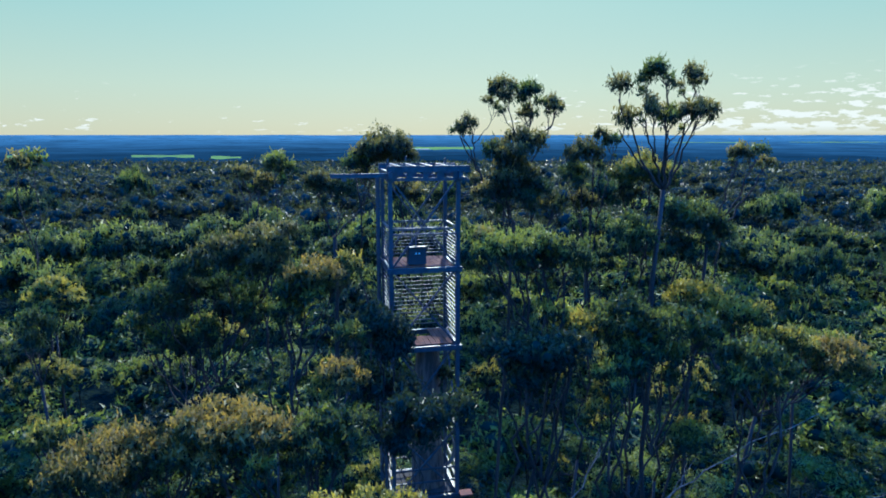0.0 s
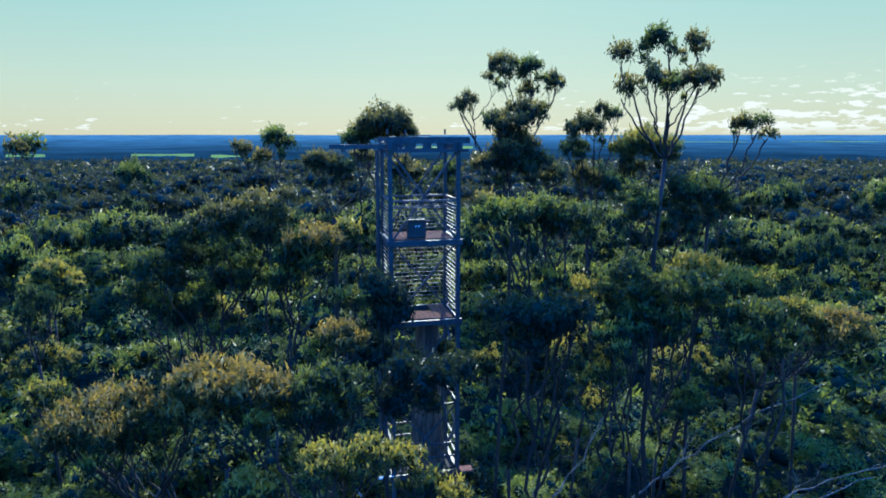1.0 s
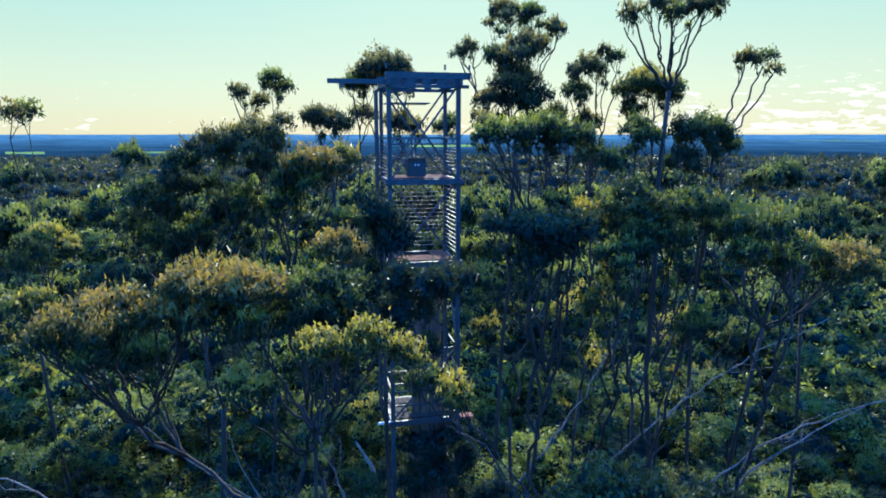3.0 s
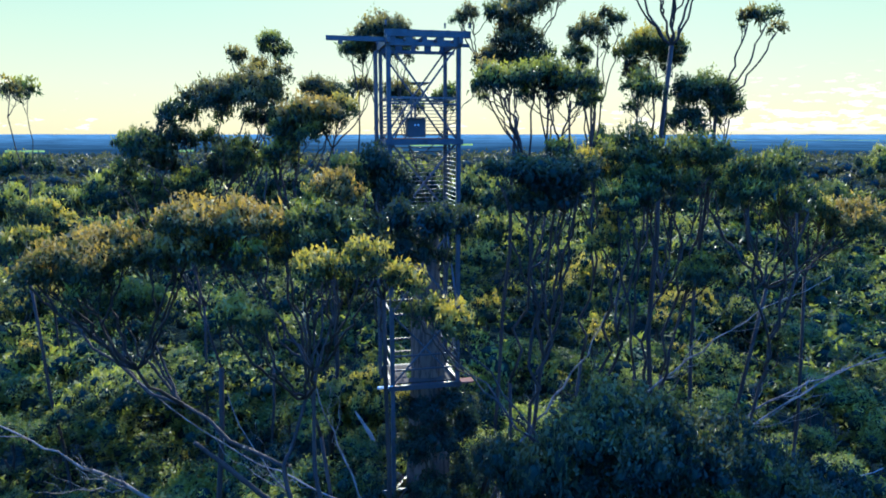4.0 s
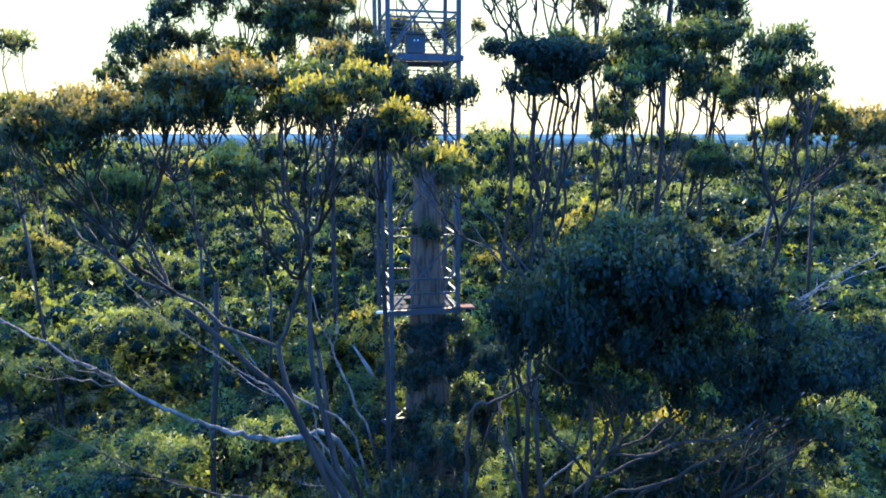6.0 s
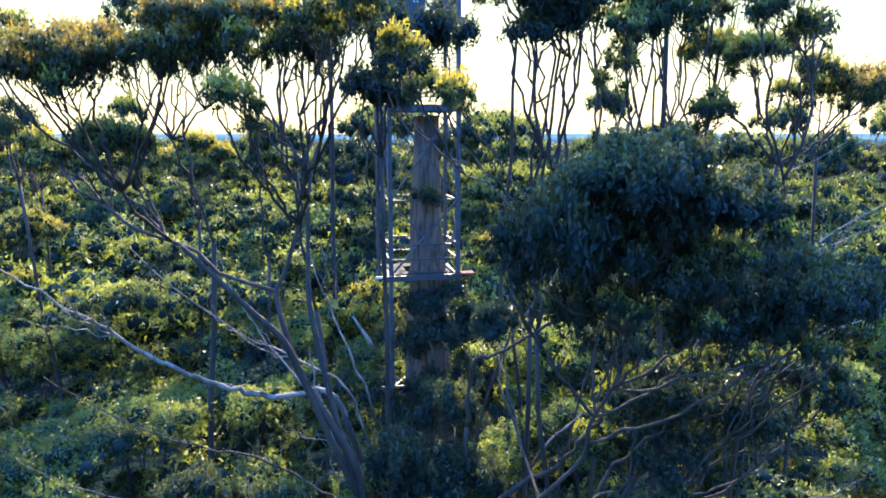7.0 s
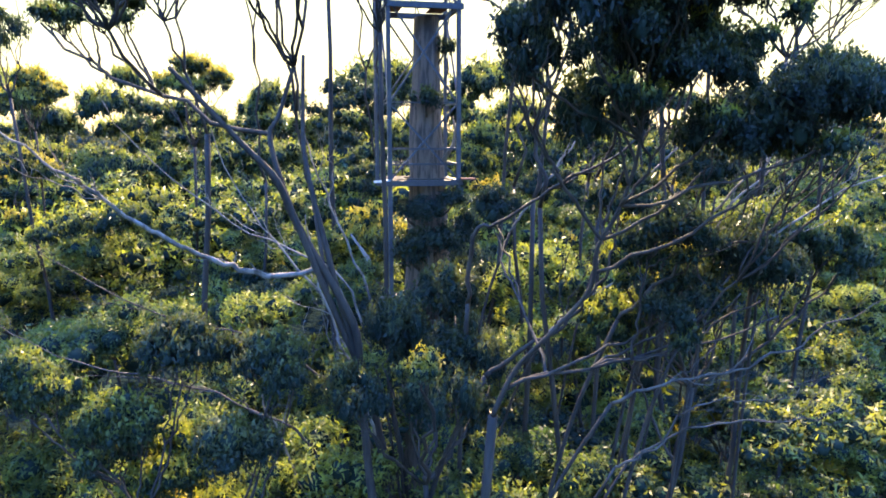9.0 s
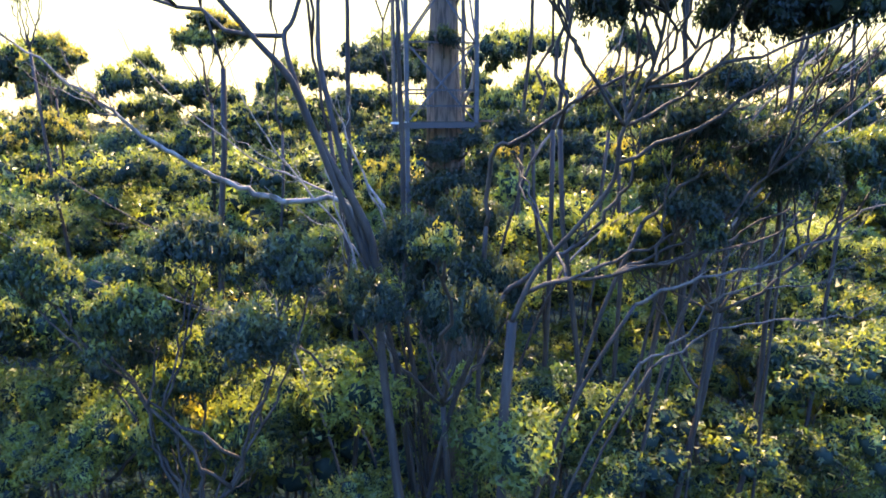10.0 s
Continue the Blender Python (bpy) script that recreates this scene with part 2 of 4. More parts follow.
def bar(bm, a, b, wide, deep=None, up=(0, 0, 1)):
    """A square bar from a to b."""
    a, b = Vector(a), Vector(b)
    along = (b - a).normalized()
    across = along.cross(Vector(up))
    if across.length < 1e-3:
        across = along.cross(Vector((0, 1, 0)))
    across.normalize()
    third = along.cross(across).normalized()
    u, v = across * wide / 2, third * (deep or wide) / 2
    low = [bm.verts.new(a + i * u + j * v) for i, j in ((-1, -1), (1, -1), (1, 1), (-1, 1))]
    top = [bm.verts.new(b + i * u + j * v) for i, j in ((-1, -1), (1, -1), (1, 1), (-1, 1))]
    bm.faces.new(low[::-1]), bm.faces.new(top)
    for k in range(4):
        bm.faces.new((low[k], low[(k + 1) % 4], top[(k + 1) % 4], top[k]))


def bent(a, b, sag, rng, steps=5, crook=0.035):
    """A branch's crooked line from a to b that first goes outward and then up."""
    a, b = Vector(a), Vector(b)
    mid = Vector((a.x + (b.x - a.x) * 0.62, a.y + (b.y - a.y) * 0.62, a.z + (b.z - a.z) * sag))
    line = []
    for i in range(steps + 1):
        t = i / steps
        place = a * (1 - t) ** 2 + mid * 2 * t * (1 - t) + b * t * t
        if 0 < i < steps:
            place += Vector([rng.uniform(-1, 1) for _ in range(3)]) * (b - a).length * crook
        line.append(place)
    return line


def smoothed(points, steps=5):
    """A smooth line through points."""
    line = []
    for i in range(len(points) - 1):
        p0, p1, p2, p3 = points[max(i - 1, 0)], points[i], points[i + 1], points[min(i + 2, len(points) - 1)]
        for k in range(steps):
            t = k / steps
            line.append(0.5 * (2 * p1 + (p2 - p0) * t + (2 * p0 - 5 * p1 + 4 * p2 - p3) * t * t + (3 * p1 - p0 - 3 * p2 + p3) * t**3))
    return line + [points[-1]]


CLUMPS = {}
SIZES = (0.16, 0.24, 0.35, 0.5, 0.7, 1.0, 1.5)
LEAF_COVER = 6.8


def lump():
    """The twenty faces of the dark core added inside a lobe to block light."""
    bm = bmesh.new()
    bmesh.ops.create_icosphere(bm, subdivisions=1, radius=1.0)
    verts, faces = np.array([v.co[:] for v in bm.verts]), np.array([[v.index for v in f.verts] for f in bm.faces])
    bm.free()
    return verts, faces


LUMP = lump()


def leafy(rng, centre, wide, count, leaf, corners, heart, bunch, droop):
    """Leaves round lobes with the given centres and radii, and an added dark core in each lobe that blocks light:
    places, faces, material slots, normals.
    """
    lobes = len(centre)
    pick = rng.choice(lobes, count, p=wide**2 / (wide**2).sum())
    way = rng.normal(size=(count, 3))
    way[:, 2] = way[:, 2] * 0.8 + 0.25
    way /= np.linalg.norm(way, axis=1)[:, None]
    place = centre[pick] + way * (wide[pick] * rng.uniform(0.5, 1.1, count) ** 0.5)[:, None] * np.array([1, 1, 0.85])
    loose = 0.3 if heart < 0.5 else 0.10
    place += way * (wide[pick] * np.where(rng.random(count) < loose, rng.uniform(0.0, 0.45, count), 0.0))[:, None]
    # leaves sit in bunches
    place = place[(np.arange(count) // bunch) * bunch] + rng.normal(size=(count, 3)) * 0.45 * leaf
    along = way * 0.5 + rng.normal(size=(count, 3)) * 0.6 + np.array([0, 0, -droop])
    # most leaves lie along the outside of their lobe
    along -= way * ((along * way).sum(1) * 0.75)[:, None]
    along /= np.linalg.norm(along, axis=1)[:, None]
    across = np.cross(along, way + rng.normal(size=(count, 3)) * 0.35)
    across /= np.linalg.norm(across, axis=1)[:, None]
    long = (leaf * rng.uniform(0.7, 1.3, count))[:, None]
    broad = long * rng.uniform(0.17, 0.26, count)[:, None]
    if corners == 4:
        rows = [place, place + along * long * 0.42 + across * broad, place + along * long, place + along * long * 0.42 - across * broad]
        faces = (np.arange(count) * 4)[:, None, None] + np.array([[0, 1, 2], [0, 2, 3]])
    else:
        rows = [place + across * broad, place + along * long, place - across * broad]
        faces = (np.arange(count) * 3)[:, None, None] + np.array([[0, 1, 2]])
    verts, faces = np.stack(rows, 1).reshape(-1, 3), faces.reshape(-1, 3)
    slots = np.zeros(len(faces), int)
    # the leaves of a lobe turn their faces outward together
    away = place - centre.mean(0) + np.array([0, 0, 0.25]) * np.ptp(centre[:, 0])
    normals = way * 0.75 + 0.55 * away / np.linalg.norm(away, axis=1)[:, None] + rng.normal(size=(count, 3)) * 0.22
    normals = np.repeat(normals / np.linalg.norm(normals, axis=1)[:, None], corners, 0)
    side = np.cross(verts[faces[:, 1]] - verts[faces[:, 0]], verts[faces[:, 2]] - verts[faces[:, 0]])
    turned = (side * normals[faces[:, 0]]).sum(1) < 0
    faces[turned] = faces[turned][:, ::-1]
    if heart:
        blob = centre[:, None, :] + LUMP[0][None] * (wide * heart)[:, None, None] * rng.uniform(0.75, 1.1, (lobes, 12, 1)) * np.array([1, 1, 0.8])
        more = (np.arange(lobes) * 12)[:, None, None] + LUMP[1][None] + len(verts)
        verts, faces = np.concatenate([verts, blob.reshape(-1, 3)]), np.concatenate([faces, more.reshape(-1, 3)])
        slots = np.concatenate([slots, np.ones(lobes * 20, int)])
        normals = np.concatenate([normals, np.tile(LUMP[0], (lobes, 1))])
    return verts, faces, slots, normals


def clump_mesh(radius, leaf, mat, kind, cover, heart, lobes):
    """The leaves of one clump: bunches of leaves round several lobes that make up a dome, open below."""
    size = min(SIZES, key=lambda s: abs(math.log(s / radius)))
    key = (size, leaf, mat.name, kind, cover, heart)
    if key in CLUMPS:
        return CLUMPS[key]
    rng = np.random.default_rng(int(size * 1000) * 7 + int(leaf * 1000) * 31 + kind)
    lobes += 2 * kind
    a, r = rng.uniform(0, math.tau, lobes), np.sqrt(rng.uniform(0.0, 1.0, lobes)) * 0.84
    centre = np.stack([np.cos(a) * r, np.sin(a) * r, 0.55 * np.sqrt(1 - r**2) - 0.22 + rng.uniform(-0.22, 0.10, lobes)], 1)
    wide = rng.uniform(0.20, 0.40, lobes)
    count = int(cover * size**2 / (0.2 * leaf**2))
    verts, faces, slots, normals = leafy(rng, centre, wide, count, leaf / size, 4 if leaf < 0.068 else 3, heart, 5, 0.30)
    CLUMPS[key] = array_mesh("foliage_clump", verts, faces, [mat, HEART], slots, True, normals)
    return CLUMPS[key]


def leaf_length(y):
    return 0.06 if y < 9 else 0.075 if y < 11 else 0.08 if y < 16 else 0.08 if y < 24 else 0.105 if y < 27 else 0.125 if y < 32 else 0.22


def foliage(parent, place, radius, tall, mat, y, rng, cover=LEAF_COVER, heart=0.62, lobes=13):
    mesh = clump_mesh(radius, leaf_length(y), mat, rng.randrange(3), cover, heart, lobes)
    ob = tagged(new("foliage_clump", mesh), kind="stuff")
    ob.parent = parent
    ob.matrix_local = pose(*place, 0, 0, rng.uniform(0, 360)) @ Matrix.Diagonal((radius, radius, tall * 1.1 / 0.55, 1))
    return ob


def sprays(clump, rng):
    """A big clump in the open falls into several round tufts over a dome, with gaps between them."""
    x, y, z, r, h, kind = clump
    if kind == 3 and r < 0.75 or r < 0.34:
        return [(x, y, z, r, max(h, 0.6 * r), kind)]
    h = max(h, 0.52 * r)
    size = r * rng.uniform(0.46, 0.54)
    rows, count = [(x, y, z + 0.30 * h, size, 0.80 * size, kind)], 5 if r < 0.5 else 6 if r < 0.85 else 9
    turn = rng.uniform(0, math.tau)
    for i in range(count):
        a = turn + math.tau * (i + rng.uniform(-0.3, 0.3)) / count
        q, size = rng.uniform(0.40, 0.72), r * rng.uniform(0.32, 0.46)
        rows.append((x + math.cos(a) * q * r, y + math.sin(a) * q * r, z + h * (0.45 - 1.3 * q * q + rng.uniform(-0.4, 0.2)), size, size * rng.uniform(0.75, 0.95), kind))
    # sparse shaded tufts under the dome
    for i in range(1 if r < 0.6 else 2):
        a, q = rng.uniform(0, math.tau), rng.uniform(0.3, 0.9)
        size = r * rng.uniform(0.18, 0.26)
        rows.append((x + math.cos(a) * q * r, y + math.sin(a) * q * r, z - h * rng.uniform(0.6, 1.15), size, size * 0.9, 0 if kind else kind))
    return rows


def gum_tree(base, clumps, rng, label, group="", fork=None, bark=None, thick=None, leaf_mats=None, name="gum_tree", twigs=5, cover=LEAF_COVER, joined=False, view=None, apart=0.45, limbs=()):
    """A gum tree: tapered trunk, limbs that fork to the clumps of leaves, and twigs. clumps: (x, y, z, half width, half height, kind of leaf)."""
    tree = tagged(new(name), label, "tree", group)
    tree.location = base
    foot = Vector(base)
    low = min(c[2] for c in clumps)
    mid = Vector((sum(c[0] for c in clumps) / len(clumps), sum(c[1] for c in clumps) / len(clumps), low - rng.uniform(1.2, 2.2)))
    if fork:
        mid = Vector(fork)
    count, masses = len(clumps), clumps
    if not joined:
        clumps = [c for clump in clumps for c in sprays(clump, rng)]
    bark = bark or BARK
    thick = max(thick or 0.0, (0.02 if joined else 0.034) + (0.011 if joined else 0.013) * count ** 0.5)
    steps = 18
    line = []
    for i in range(steps + 1):
        t = i / steps
        sway = Vector((noise.noise(Vector((t * 3, foot.x, 1))), noise.noise(Vector((t * 3, foot.y, 7))), 0)) * 1.8 * math.sin(t * math.pi)
        crook = Vector((noise.noise(Vector((t * 11, foot.x, 13))), noise.noise(Vector((t * 11, foot.y, 17))), 0)) * (0.55 * math.sin(t * math.pi))
        line.append(foot.lerp(mid, t) + sway + crook - foot)
    bm = bmesh.new()
    tube(bm, line, [thick * (1.8 - 1.0 * (i / steps) ** 0.8) for i in range(steps + 1)], 9, 0.2)
    if not joined:
        part("trunk", bm, bark, tree)
    # nodes from which a limb may start: place, radius there, length of way from the trunk
    top = line[-1]
    nodes = [(top, thick * 0.75, 0.0), (line[-2], thick * 0.8, 0.3), (line[-3], thick * 0.8, 0.6)]
    for points, first, last in limbs:
        # main limbs with a course of their own
        smooth = smoothed([top] + [Vector(q) - foot for q in points])
        radii = [first + (last - first) * i / (len(smooth) - 1) for i in range(len(smooth))]
        bm = bmesh.new()
        tube(bm, smooth, radii, 8, 0.25)
        part("limb", bm, bark, tree)
        for i in range(3, len(smooth), 2):
            nodes.append((smooth[i], radii[i], 0.15 * i))
    lows = list(nodes)
    for x, y, z, r, h, kind in () if joined else sorted(masses, key=lambda c: c[2]):
        # stems that fan out from the fork, one to three to each mass of leaves
        for k in range(1 if r < 0.4 else 2 if r < 0.8 else 3):
            a = rng.uniform(0, math.tau)
            under = Vector((x + math.cos(a) * r * 0.45, y + math.sin(a) * r * 0.45, z - max(h, 0.5 * r) * rng.uniform(0.6, 1.0))) - foot
            pool = lows if k != 1 else nodes
            fits = [q for q in pool if q[0].z < under.z - 0.9] or nodes[:1]
            start, rad, way = min(fits, key=lambda q: (q[0] - under).length + 0.5 * q[2])
            reach = (under - start).length
            if reach < 0.6:
                continue
            steps = 10
            branch = bent(start, under, rng.uniform(0.30, 0.5), rng, steps, 0.026)
            root = min(rad, 0.022 + 0.0045 * reach)
            radii = [root * (1 - 0.45 * i / steps) for i in range(steps + 1)]
            bm = bmesh.new()
            tube(bm, branch, radii, 6, 0.25)
            part("stem", bm, bark, tree)
            for i in (2, 4, 6, 7, 8, 9, 10):
                nodes.append((branch[i], radii[i], way + reach * 0.5 * i / steps))
                if i < 5 and reach > 3:
                    lows.append(nodes[-1])
    for x, y, z, r, h, kind in sorted(clumps, key=lambda c: (Vector(c[:3]) - foot - top).length):
        target = Vector((x, y, z)) - foot
        under = target - Vector((0, 0, h * 0.5))
        fits = [q for q in nodes if q[0].z < under.z - 0.25] or nodes[:1]
        start, rad, way = min(fits, key=lambda q: (q[0] - under).length * (1.0 + 0.5 * max(0.0, (under - q[0]).to_2d().length / max(0.2, under.z - q[0].z) - 1.2)) + apart * q[2])
        steps = 9
        branch = bent(start, under, rng.uniform(0.35, 0.6), rng, steps)
        root = min(rad * 0.85, 0.020 + 0.006 * (under - start).length + 0.016 * r)
        if len(nodes) == 3 and not limbs:
            start, root = top, thick * 0.8
            branch = bent(start, under, rng.uniform(0.35, 0.6), rng, steps)
        if not joined:
            bm = bmesh.new()
        radii = [root * (1 - 0.70 * i / steps) for i in range(steps + 1)]
        tube(bm, branch, radii, 6, 0.25)
        reach = (under - start).length
        for i in (2, 4, 6, 8):
            nodes.append((branch[i], radii[i], way + reach * i / steps))
        # bare side shoots
        for _ in range(0 if joined else 2 if reach > 2.5 else 1):
            i = rng.randrange(2, 8)
            out = (branch[i + 1] - branch[i]).normalized() * 0.6 + Vector((rng.uniform(-1, 1), rng.uniform(-1, 1), rng.uniform(0.1, 0.9))) * 0.6
            tube(bm, bent(branch[i], branch[i] + out * min(reach, 2.6) * rng.uniform(0.2, 0.45), 0.45, rng, 5, 0.05), [radii[i] * 0.45 * (1 - 0.17 * k) for k in range(6)], 4)
        for _ in range(twigs):
            a, q = rng.uniform(0, math.tau), rng.uniform(0.35, 0.85)
            end = target + Vector((math.cos(a) * r * q, math.sin(a) * r * q, rng.uniform(-0.25, 0.35) * h))
            i = rng.choice((4, 5, 6, 6, 7, 8, 9))
            twig = bent(branch[i], end, rng.uniform(0.4, 0.7), rng, 3)
            tube(bm, twig, [radii[i] * 0.6, radii[i] * 0.45, radii[i] * 0.32, radii[i] * 0.18], 4)
        holder = tree if joined else part("limb", bm, bark, tree)
        airy = z > 38.0 and kind != 3 and not joined
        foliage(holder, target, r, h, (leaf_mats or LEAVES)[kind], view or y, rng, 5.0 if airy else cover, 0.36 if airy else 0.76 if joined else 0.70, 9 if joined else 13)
    if joined:
        part("trunk", bm, bark, tree)
    return tree

# ---- setting: ground, pasture, far ridges ----
def ground_height(x, y):
    r = math.hypot(x, y)
    t = min(1.0, max(0.0, (r - 150) / 190))
    return 28 * t * t * (3 - 2 * t) + (0.6 * noise.noise(Vector((x, y, 0)) * 0.02) if r < 900 else 0)


def make_ground():
    radii = [0, 6, 12, 20, 30, 45, 60, 80, 100, 125, 150, 175, 200, 225, 250, 275, 300, 330, 365, 400, 450, 520, 600, 700, 850, 1050, 1300, 1600, 2000, 2600, 3400, 4700]
    sectors = 96
    verts = [(r * math.sin(math.tau * k / sectors), r * math.cos(math.tau * k / sectors), ground_height(r * math.sin(math.tau * k / sectors), r * math.cos(math.tau * k / sectors))) for r in radii for k in range(sectors)]
    faces = [(i * sectors + k, (i + 1) * sectors + k, (i + 1) * sectors + (k + 1) % sectors, i * sectors + (k + 1) % sectors) for i in range(len(radii) - 1) for k in range(sectors)]
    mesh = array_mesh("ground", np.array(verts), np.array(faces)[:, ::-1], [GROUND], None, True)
    tagged(new("ground", mesh), "dark forest floor rising to wooded plain", "ground", kind="structure")


def make_field(left, right, near, far, label, lift=0.7):
    """A strip of open pasture on the plain, between two bearings (tangents) and two distances."""
    bm, steps = bmesh.new(), 14
    rows = []
    for i in range(steps + 1):
        t = left + (right - left) * i / steps
        wave = 1 + 0.05 * noise.noise(Vector((t * 40, near, 3)))
        rows.append([bm.verts.new((d * t, d, ground_height(d * t, d) + lift)) for d in (near * wave, far * (2 - wave))])
    for a, b in zip(rows, rows[1:]):
        bm.faces.new((a[0], b[0], b[1], a[1]))
    tagged(part("field", bm, FIELD), label, "field", "pasture strips", "structure")


def make_ridge(distance, top, rough, mat, label, seed):
    """A long wooded ridge across the distance, with thickness."""
    bm, rows = bmesh.new(), []
    for i in range(181):
        a = radians(-75 + 150 * i / 180)
        z = top + rough * noise.noise(Vector((i * 0.21, seed, 0))) + rough * 0.4 * noise.noise(Vector((i * 1.1, seed, 5)))
        rows.append([bm.verts.new((d * math.sin(a), d * math.cos(a), h)) for d, h in ((distance, 20), (distance, z), (distance + 40, z), (distance + 40, 20))])
    for a, b in zip(rows, rows[1:]):
        for k in range(3):
            bm.faces.new((a[k], b[k], b[k + 1], a[k + 1]))
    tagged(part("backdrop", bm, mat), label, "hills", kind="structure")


make_ground()
make_field(-0.660, -0.600, 400, 455, "narrow yellow-green pasture strip among dark woods", 3.0)
make_field(-0.470, -0.375, 420, 470, "yellow-green pasture strip among dark woods", 3.0)
make_field(-0.350, -0.305, 395, 440, "small bright green paddock among dark woods", 3.0)
make_field(-0.050, 0.045, 620, 760, "pale green paddock beyond the forest", 3.4)
make_field(0.345, 0.455, 1150, 1240, "long pale pasture strip far off", 3.6)
make_field(0.520, 0.680, 1200, 1290, "long pale pasture strip far off", 3.6)
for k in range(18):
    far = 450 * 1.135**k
    make_ridge(far, 30.2 if k < 15 else 30.2 + 4.6 * (k - 14), 1.5 if k < 15 else 2.5, HAZE[k], "dark blue hazed line of far woods" if k < 8 else "blue hazy wooded plain in the distance", 2.0 + k * 3.7)

# ---- the lookout tower on the karri trunk ----
TOWER_A = radians(12.5)
E1, E2 = Vector((math.cos(TOWER_A), math.sin(TOWER_A), 0)), Vector((-math.sin(TOWER_A), math.cos(TOWER_A), 0))
TOWER_O = Vector((-1.46, 18.10, 0))
TW, TD = 1.93, 1.67
DECK_LOW, DECK_TOP, EAVES, ROOF_TOP, RAIL = 38.97, 41.30, 43.77, 44.21, 42.40


def at(u, v, z):
    """A place on the tower: u across the front, v to the back, z up."""
    return TOWER_O + E1 * u + E2 * v + Vector((0, 0, z))


def make_tower():
    tower = tagged(new("lookout_tower"), "galvanised steel lookout tower round a karri trunk, with roofed decks", "tower")
    tower.location = TOWER_O

    def beam(name, a, b, wide, deep=None, mat=STEEL, label="", up=(0, 0, 1), holder=None):
        bm = bmesh.new()
        bar(bm, a, b, wide, deep, up)
        piece = part(name, bm, mat, holder or tower, label)
        if not holder:
            piece.matrix_parent_inverse = Matrix.Translation(-TOWER_O)
        return piece

    for u in (0, TW):
        for v in (0, TD):
            beam("post", at(u, v, 29.4 if u == 0 and v == 0 else 34.0), at(u, v, EAVES + 0.1), 0.115 if v == 0 else 0.10, up=tuple(E2))
    for v in (0.10, TD - 0.02):
        beam("ladder_rail", at(-0.17, v + 1.2 if v < 1 else v, 34.0), at(-0.17, v + 1.2 if v < 1 else v, EAVES), 0.07, up=tuple(E2))
    # roof: girders, rafters, sheeting, stubs
    for v in (-0.05, TD + 0.05):
        beam("roof_girder", at(-0.10, v, EAVES + 0.30), at(TW + 0.32, v, EAVES + 0.30), 0.09, 0.18)
        beam("roof_girder", at(-0.10, v, EAVES + 0.02), at(TW + 0.28, v, EAVES + 0.02), 0.07, 0.09)
        for i in range(5):
            beam("girder_web", at(0.12 + i * 0.43, v, EAVES + 0.05), at(0.12 + i * 0.43, v, EAVES + 0.25), 0.20 if i % 2 else 0.13, 0.05, up=tuple(E2))
    for u in (-0.02, TW + 0.02):
        beam("roof_girder", at(u, -0.25, EAVES + 0.14), at(u, TD + 0.2, EAVES + 0.14), 0.09, 0.20)
    for i in range(4):
        beam("rafter", at(0.25 + i * 0.46, -0.10, EAVES + 0.36), at(0.25 + i * 0.46, TD + 0.1, EAVES + 0.36), 0.07)
    bm = bmesh.new()
    waves = 26
    lines = []
    for i in range(waves + 1):
        u = -0.16 + (TW + 0.50) * i / waves
        z = ROOF_TOP + (0.018 if i % 2 else 0.0)
        lines.append([bm.verts.new(at(u, v, z + dz)) for v, dz in ((-0.18, 0), (TD + 0.05, -0.02), (TD + 0.05, -0.05), (-0.18, -0.03))])
    for a, b in zip(lines, lines[1:]):
        for k in range(4):
            bm.faces.new((a[k], b[k], b[(k + 1) % 4], a[(k + 1) % 4]))
    bm.faces.new(lines[0]), bm.faces.new(lines[-1][::-1])
    part("roof", bm, ROOF, tower, "pale weathered corrugated roof sheet")
    for u, v in ((-0.08, -0.2), (0.72, TD), (1.55, 0.0), (TW + 0.28, -0.1)):
        beam("roof_stub", at(u, v, ROOF_TOP + 0.02), at(u, v, ROOF_TOP + 0.16), 0.045, up=tuple(E2))
    # hoist arm to the side
    beam("hoist_arm", at(-1.62, 0.05, EAVES + 0.13), at(-0.02, 0.05, EAVES + 0.13), 0.10, 0.12)
    beam("hoist_bracket", at(-1.25, 0.05, EAVES + 0.08), at(-1.25, 0.05, EAVES - 0.02), 0.12, 0.08, STEEL_DARK, up=tuple(E2))
    # crossed braces under the roof and between the decks
    for v, low, top in ((0.02, DECK_TOP, EAVES), (TD, DECK_TOP, EAVES), (0.02, DECK_LOW, DECK_TOP - 0.1), (TD, 36.4, DECK_LOW), (0.02, 36.4, DECK_LOW), (0.02, 34.3, 36.3)):
        beam("brace", at(0.05, v, low), at(TW - 0.05, v, top), 0.05)
        beam("brace", at(TW - 0.05, v + 0.05, low), at(0.05, v + 0.05, top), 0.05)
    for u in (0, TW):
        beam("brace", at(u, 0.05, 36.4), at(u, TD - 0.05, DECK_LOW - 0.1), 0.05)
    # decks
    for z, name in ((DECK_TOP, "upper"), (DECK_LOW, "lower"), (34.25, "third")):
        for v in (-0.04, TD + 0.04):
            frame_beam = beam("deck_beam", at(-0.12, v, z - 0.09), at(TW + 0.12, v, z - 0.09), 0.10, 0.15, BOX_PAINT if name == "third" else STEEL)
        for u in (-0.01, TW + 0.01):
            beam("deck_beam", at(u, 0.0, z - 0.09), at(u, TD, z - 0.09), 0.10, 0.14, BOX_PAINT if name == "third" else STEEL)
